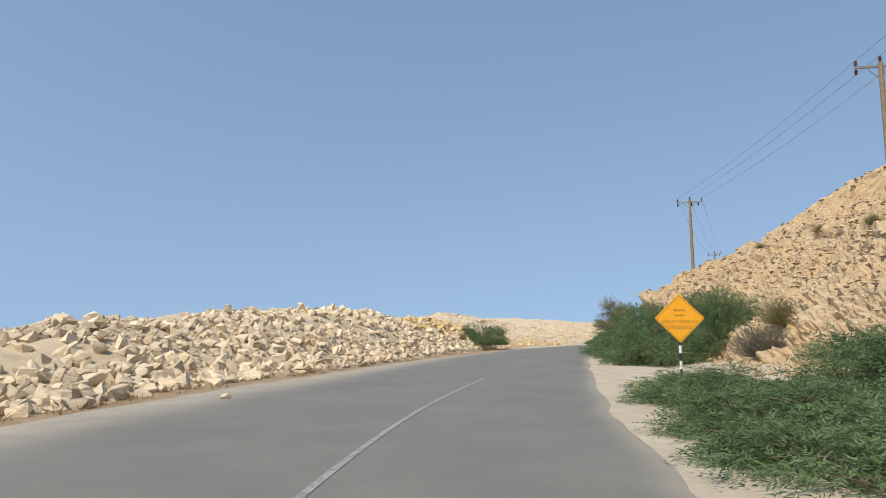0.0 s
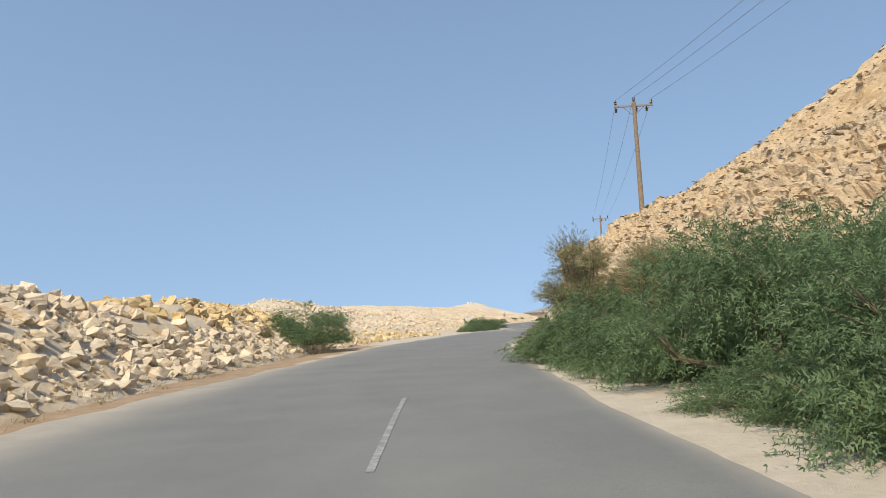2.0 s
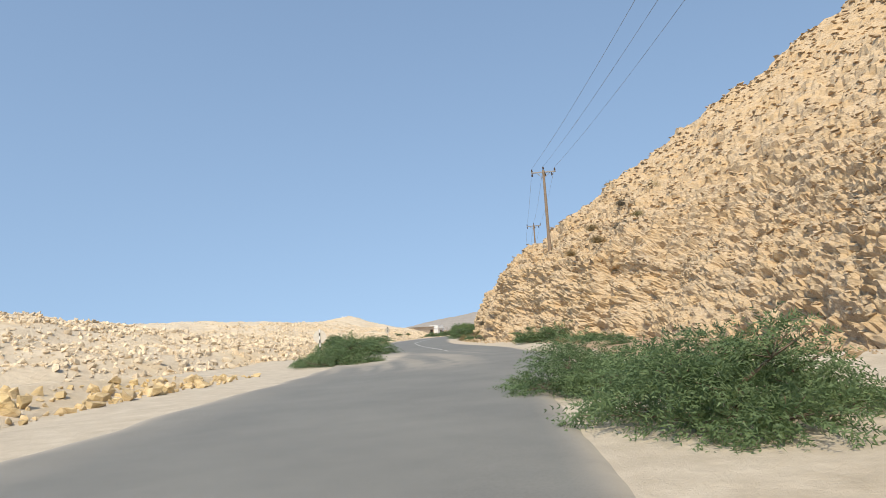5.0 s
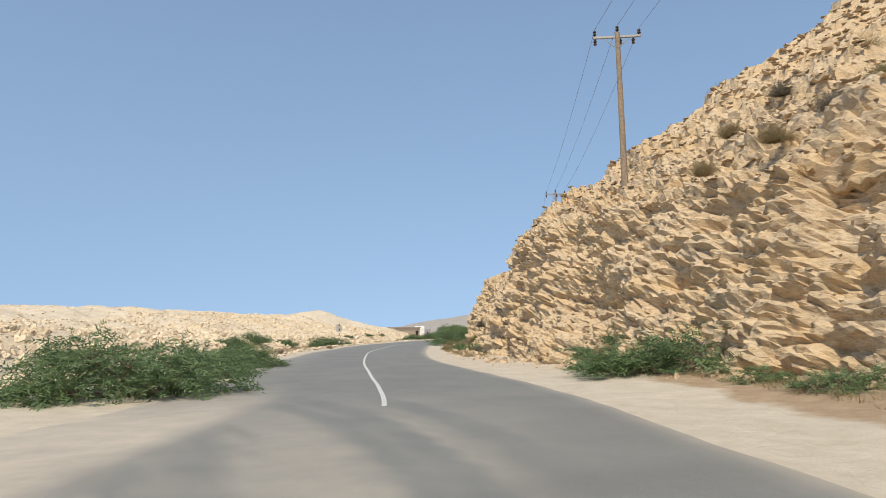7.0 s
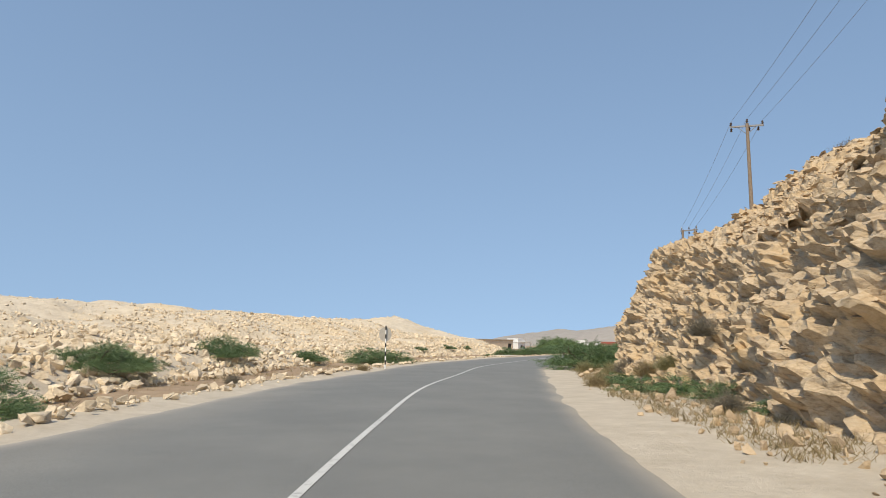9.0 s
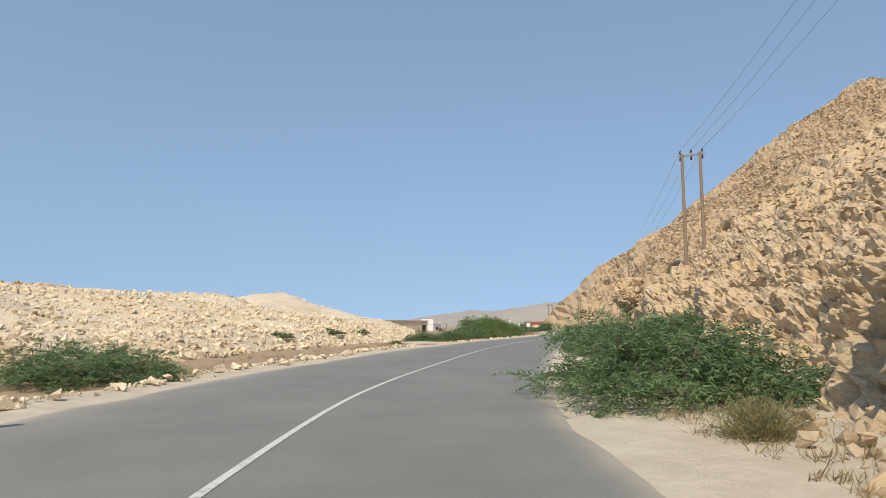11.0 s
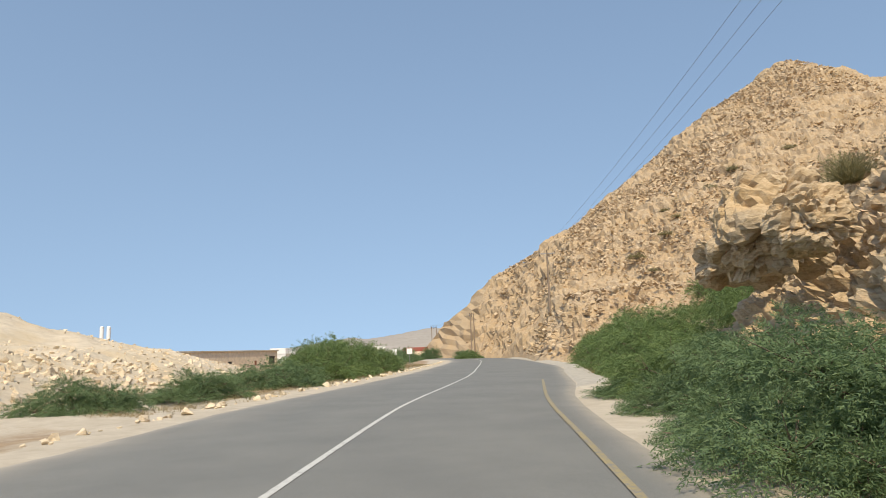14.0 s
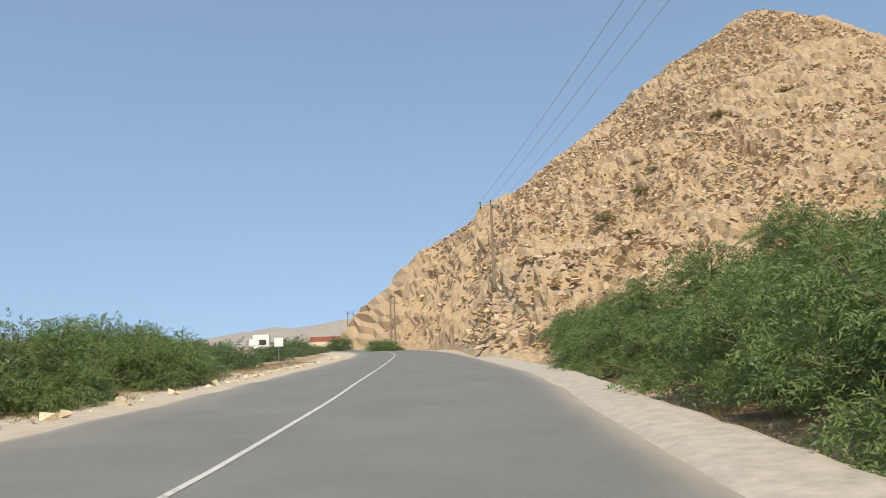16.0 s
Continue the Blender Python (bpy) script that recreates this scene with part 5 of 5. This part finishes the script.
def lettering(parent, text, size, at, mat):
    cu = bpy.data.curves.new("lettering", "FONT")
    cu.body, cu.size, cu.align_x, cu.align_y, cu.extrude = text, size, "CENTER", "CENTER", 0.001
    tmp = bpy.data.objects.new("lettering", cu)
    me = bpy.data.meshes.new_from_object(tmp)
    bpy.data.objects.remove(tmp)
    me.materials.clear()
    me.materials.append(mat)
    ob = new("lettering", me)
    ob.parent = parent
    ob.matrix_basis = pose(*at, 90, 0, 0)
    return ob


def make_warning_sign():
    x, y = 7.77, 19.05
    z = ground_at(x, y)
    s = tagged(empty("warning_sign", pose(x, y, z, 0, 0, -4)), "orange diamond warning sign on a banded black and white post", "road sign")
    mid, half = 1.765 - z, 0.67
    sign_post(s, mid + 0.3, -0.4)
    bm = bmesh.new()
    box(bm, (half * 1.414, 0.012, half * 1.414), (0, -0.06, mid), (0, 45, 0), 0.004)
    plate = part("plate", bm, M_SIGN, s, "orange diamond plate")
    bm = bmesh.new()
    w = half * 1.414
    for a, b in ((0, 1), (0, -1), (1, 0), (-1, 0)):
        box(bm, (0.014 if a else w * 0.94, 0.003, 0.014 if b else w * 0.94), (0, 0, 0))
        vs = [v for v in bm.verts if not v.tag]
        bmesh.ops.transform(bm, matrix=pose(0, -0.0685, mid) @ pose(0, 0, 0, 0, 45, 0) @ Matrix.Translation((a * w * 0.46, 0, b * w * 0.46)), verts=vs)
        for v in vs:
            v.tag = True
    part("border", bm, M_LETTER, plate, "thin dark border")
    lettering(plate, "HEAVY VEHICLE", 0.135, (0, -0.069, mid - 0.10), M_LETTER)
    lettering(plate, "CROSSING", 0.135, (0, -0.069, mid - 0.25), M_LETTER)
    # lines of script that cannot be read
    for zz, ww in ((0.22, 0.30), (0.08, 0.26)):
        bm = bmesh.new()
        for k in range(5):
            box(bm, (ww / 5 * 0.78, 0.003, 0.03 + 0.03 * ((k * 7) % 3 == 0)), (-ww / 2 + ww / 5 * (k + 0.5), -0.0685, mid + zz))
        part("script_bar", bm, M_LETTER, plate)
    bm = bmesh.new()
    for zz in (-0.3, 0.3):
        box(bm, (0.10, 0.05, 0.04), (0, -0.03, mid + zz))
    part("clamp", bm, M_STEEL, s)


def make_round_sign(x, y, top, heading):
    z = ground_at(x, y)
    s = tagged(empty("round_sign", pose(x, y, z, 0, 0, heading)), "round road sign with a dusty beige back on a banded post", "road sign", "round signs")
    sign_post(s, top - z, -0.4, 0.034)
    bm = bmesh.new()
    rod(bm, (0, -0.055, top - z - 0.42), (0, -0.045, top - z - 0.42), 0.38, 0.38, 40)
    part("plate", bm, M_SIGNBACK, s)


def make_board(x, y, top, size, heading):
    z = ground_at(x, y)
    s = tagged(empty("white_board", pose(x, y, z, 0, 0, heading)), "small white square notice board on a post", "sign", "white boards")
    part("post", rod(bmesh.new(), (0, 0, -0.3), (0, 0, top - z - 0.05), 0.03, 0.03, 8), M_STEEL, s)
    part("plate", box(bmesh.new(), (size, 0.02, size), (0, -0.04, top - z - size / 2), (0, 0, 0), 0.004), M_WHITE, s)


# ---- buildings ----
def make_building():
    a, b = Vector((91.5, 293.4, 0)), Vector((120.0, 316.5, 0))
    length = (b - a).length
    heading = math.degrees(math.atan2(b.y - a.y, b.x - a.x))
    g = -1.2
    s = tagged(empty("roadside_building", pose(a.x, a.y, g, 0, 0, heading)), "long low flat-roofed tan plastered building", "building")
    h = 3.9
    # the front is at y = 0 of the building, facing the road; walls stand between openings
    openings = [(5, 1.4, 0.9, 1.2), (12, 1.4, 0.9, 1.2), (19, 1.4, 0.9, 1.2), (28, 1.0, 0.0, 2.1), (33.5, 2.4, 0.0, 2.9)]
    bm = bmesh.new()
    x0 = 0.0
    for x, w, sill, oh in openings:
        box(bm, (x - x0, 0.25, h), ((x + x0) / 2, 0, h / 2))
        box(bm, (w, 0.25, h - sill - oh), (x + w / 2, 0, (h + sill + oh) / 2))
        if sill:
            box(bm, (w, 0.25, sill), (x + w / 2, 0, sill / 2))
        x0 = x + w
    box(bm, (length - x0, 0.25, h), ((length + x0) / 2, 0, h / 2))
    part("front_wall", bm, M_WALL, s)
    part("side_wall", box(bmesh.new(), (0.25, 9, h), (0.125, 4.63, h / 2)), M_WALL, s)
    part("side_wall", box(bmesh.new(), (0.25, 9, h), (length - 0.125, 4.63, h / 2)), M_WALL, s)
    part("back_wall", box(bmesh.new(), (length, 0.25, h), (length / 2, 9.26, h / 2)), M_WALL, s)
    part("floor_slab", box(bmesh.new(), (length - 0.5, 8.9, 0.1), (length / 2, 4.6, 0.05)), M_ROOF, s)
    part("roof", box(bmesh.new(), (length + 0.7, 9.9, 0.28), (length / 2, 4.63, h + 0.145), (0, 0, 0), 0.03), M_ROOF, s)
    for x, w, sill, oh in openings:
        if sill:
            win = part("window", box(bmesh.new(), (w - 0.01, 0.05, oh - 0.01), (x + w / 2, 0.06, sill + oh / 2)), M_DARK, s, "dark window pane")
            part("window_sill", box(bmesh.new(), (w + 0.2, 0.18, 0.06), (x + w / 2, -0.19, sill - 0.04)), M_ROOF, win)
        else:
            # the wide opening gets a near-black panel in place of the porch's shade
            part("door", box(bmesh.new(), (w - 0.01, 0.06, oh - 0.01), (x + w / 2, 0.06, oh / 2)), M_RUST if w < 2 else M_DARK, s, "brown wooden door" if w < 2 else "dark panel painted as the shaded doorway")
    hut = tagged(empty("white_hut", pose(123.5, 320.5, g, 0, 0, heading)), "small white flat-roofed hut with a porch", "hut")
    part("wall", box(bmesh.new(), (5, 4, 4.6), (2.5, 2, 2.3), (0, 0, 0), 0.02), M_WHITE, hut)
    part("roof", box(bmesh.new(), (9.5, 4.6, 0.2), (4.6, 2, 3.4), (0, 0, 0), 0.02), M_WHITE, hut)
    part("post", box(bmesh.new(), (0.2, 0.2, 3.3), (9.0, 0.2, 1.65)), M_WHITE, hut)
    part("window", box(bmesh.new(), (1.2, 0.06, 1.0), (2.4, -0.035, 1.9)), M_DARK, hut)
    part("door", box(bmesh.new(), (0.95, 0.06, 2.0), (4.2, -0.035, 1.0)), M_DARK, hut)


def make_far_things():
    for dx in (0.0, 1.35):
        t = tagged(empty("storage_silo", pose(89.3 + dx, 342.4 - dx * 0.3, -2)), "slim white storage silo standing behind the heap", "silo", "white silos")
        bm = rod(bmesh.new(), (0, 0, 0), (0, 0, 11.3), 0.42, 0.42, 20)
        part("shell", bm, M_WHITE, t)
        part("cap", rod(bmesh.new(), (0, 0, 11.3), (0, 0, 11.6), 0.43, 0.2, 20), M_WHITE, t)
    make_board(107.9, 241.4, 1.85, 0.62, -35)
    make_board(106.3, 242.1, 1.80, 0.62, -30)
    # a red and white roadside wall past the bend
    w = tagged(empty("red_wall", pose(154.5, 315.6, -0.2, 0, 0, -32)), "long low red wall with a tan base band", "wall")
    part("panel", box(bmesh.new(), (6, 0.3, 1.0), (0, 0, 2.35), (0, 0, 0), 0.02), M_RED, w)
    part("base", box(bmesh.new(), (6.2, 0.4, 1.84), (0, 0, 0.92), (0, 0, 0), 0.02), M_WALL, w)
    v = tagged(empty("white_cabin", pose(121.0, 272.5, -0.1, 0, 0, -30)), "white prefabricated cabin half hidden by bushes", "cabin")
    part("wall", box(bmesh.new(), (1.9, 1.6, 2.7), (0, 0, 1.35), (0, 0, 0), 0.05), M_WHITE, v)
    part("window", box(bmesh.new(), (0.8, 0.04, 0.6), (0.2, -0.825, 1.8)), M_DARK, v)
    part("door", box(bmesh.new(), (0.04, 0.7, 1.9), (-0.975, 0, 0.98)), M_SIGNBACK, v)


make_plants()
make_power_line()
make_warning_sign()
make_round_sign(44.94, 150.54, 2.2, -160)
make_round_sign(24.8, 102.9, 1.85, 160)
make_building()
make_far_things()
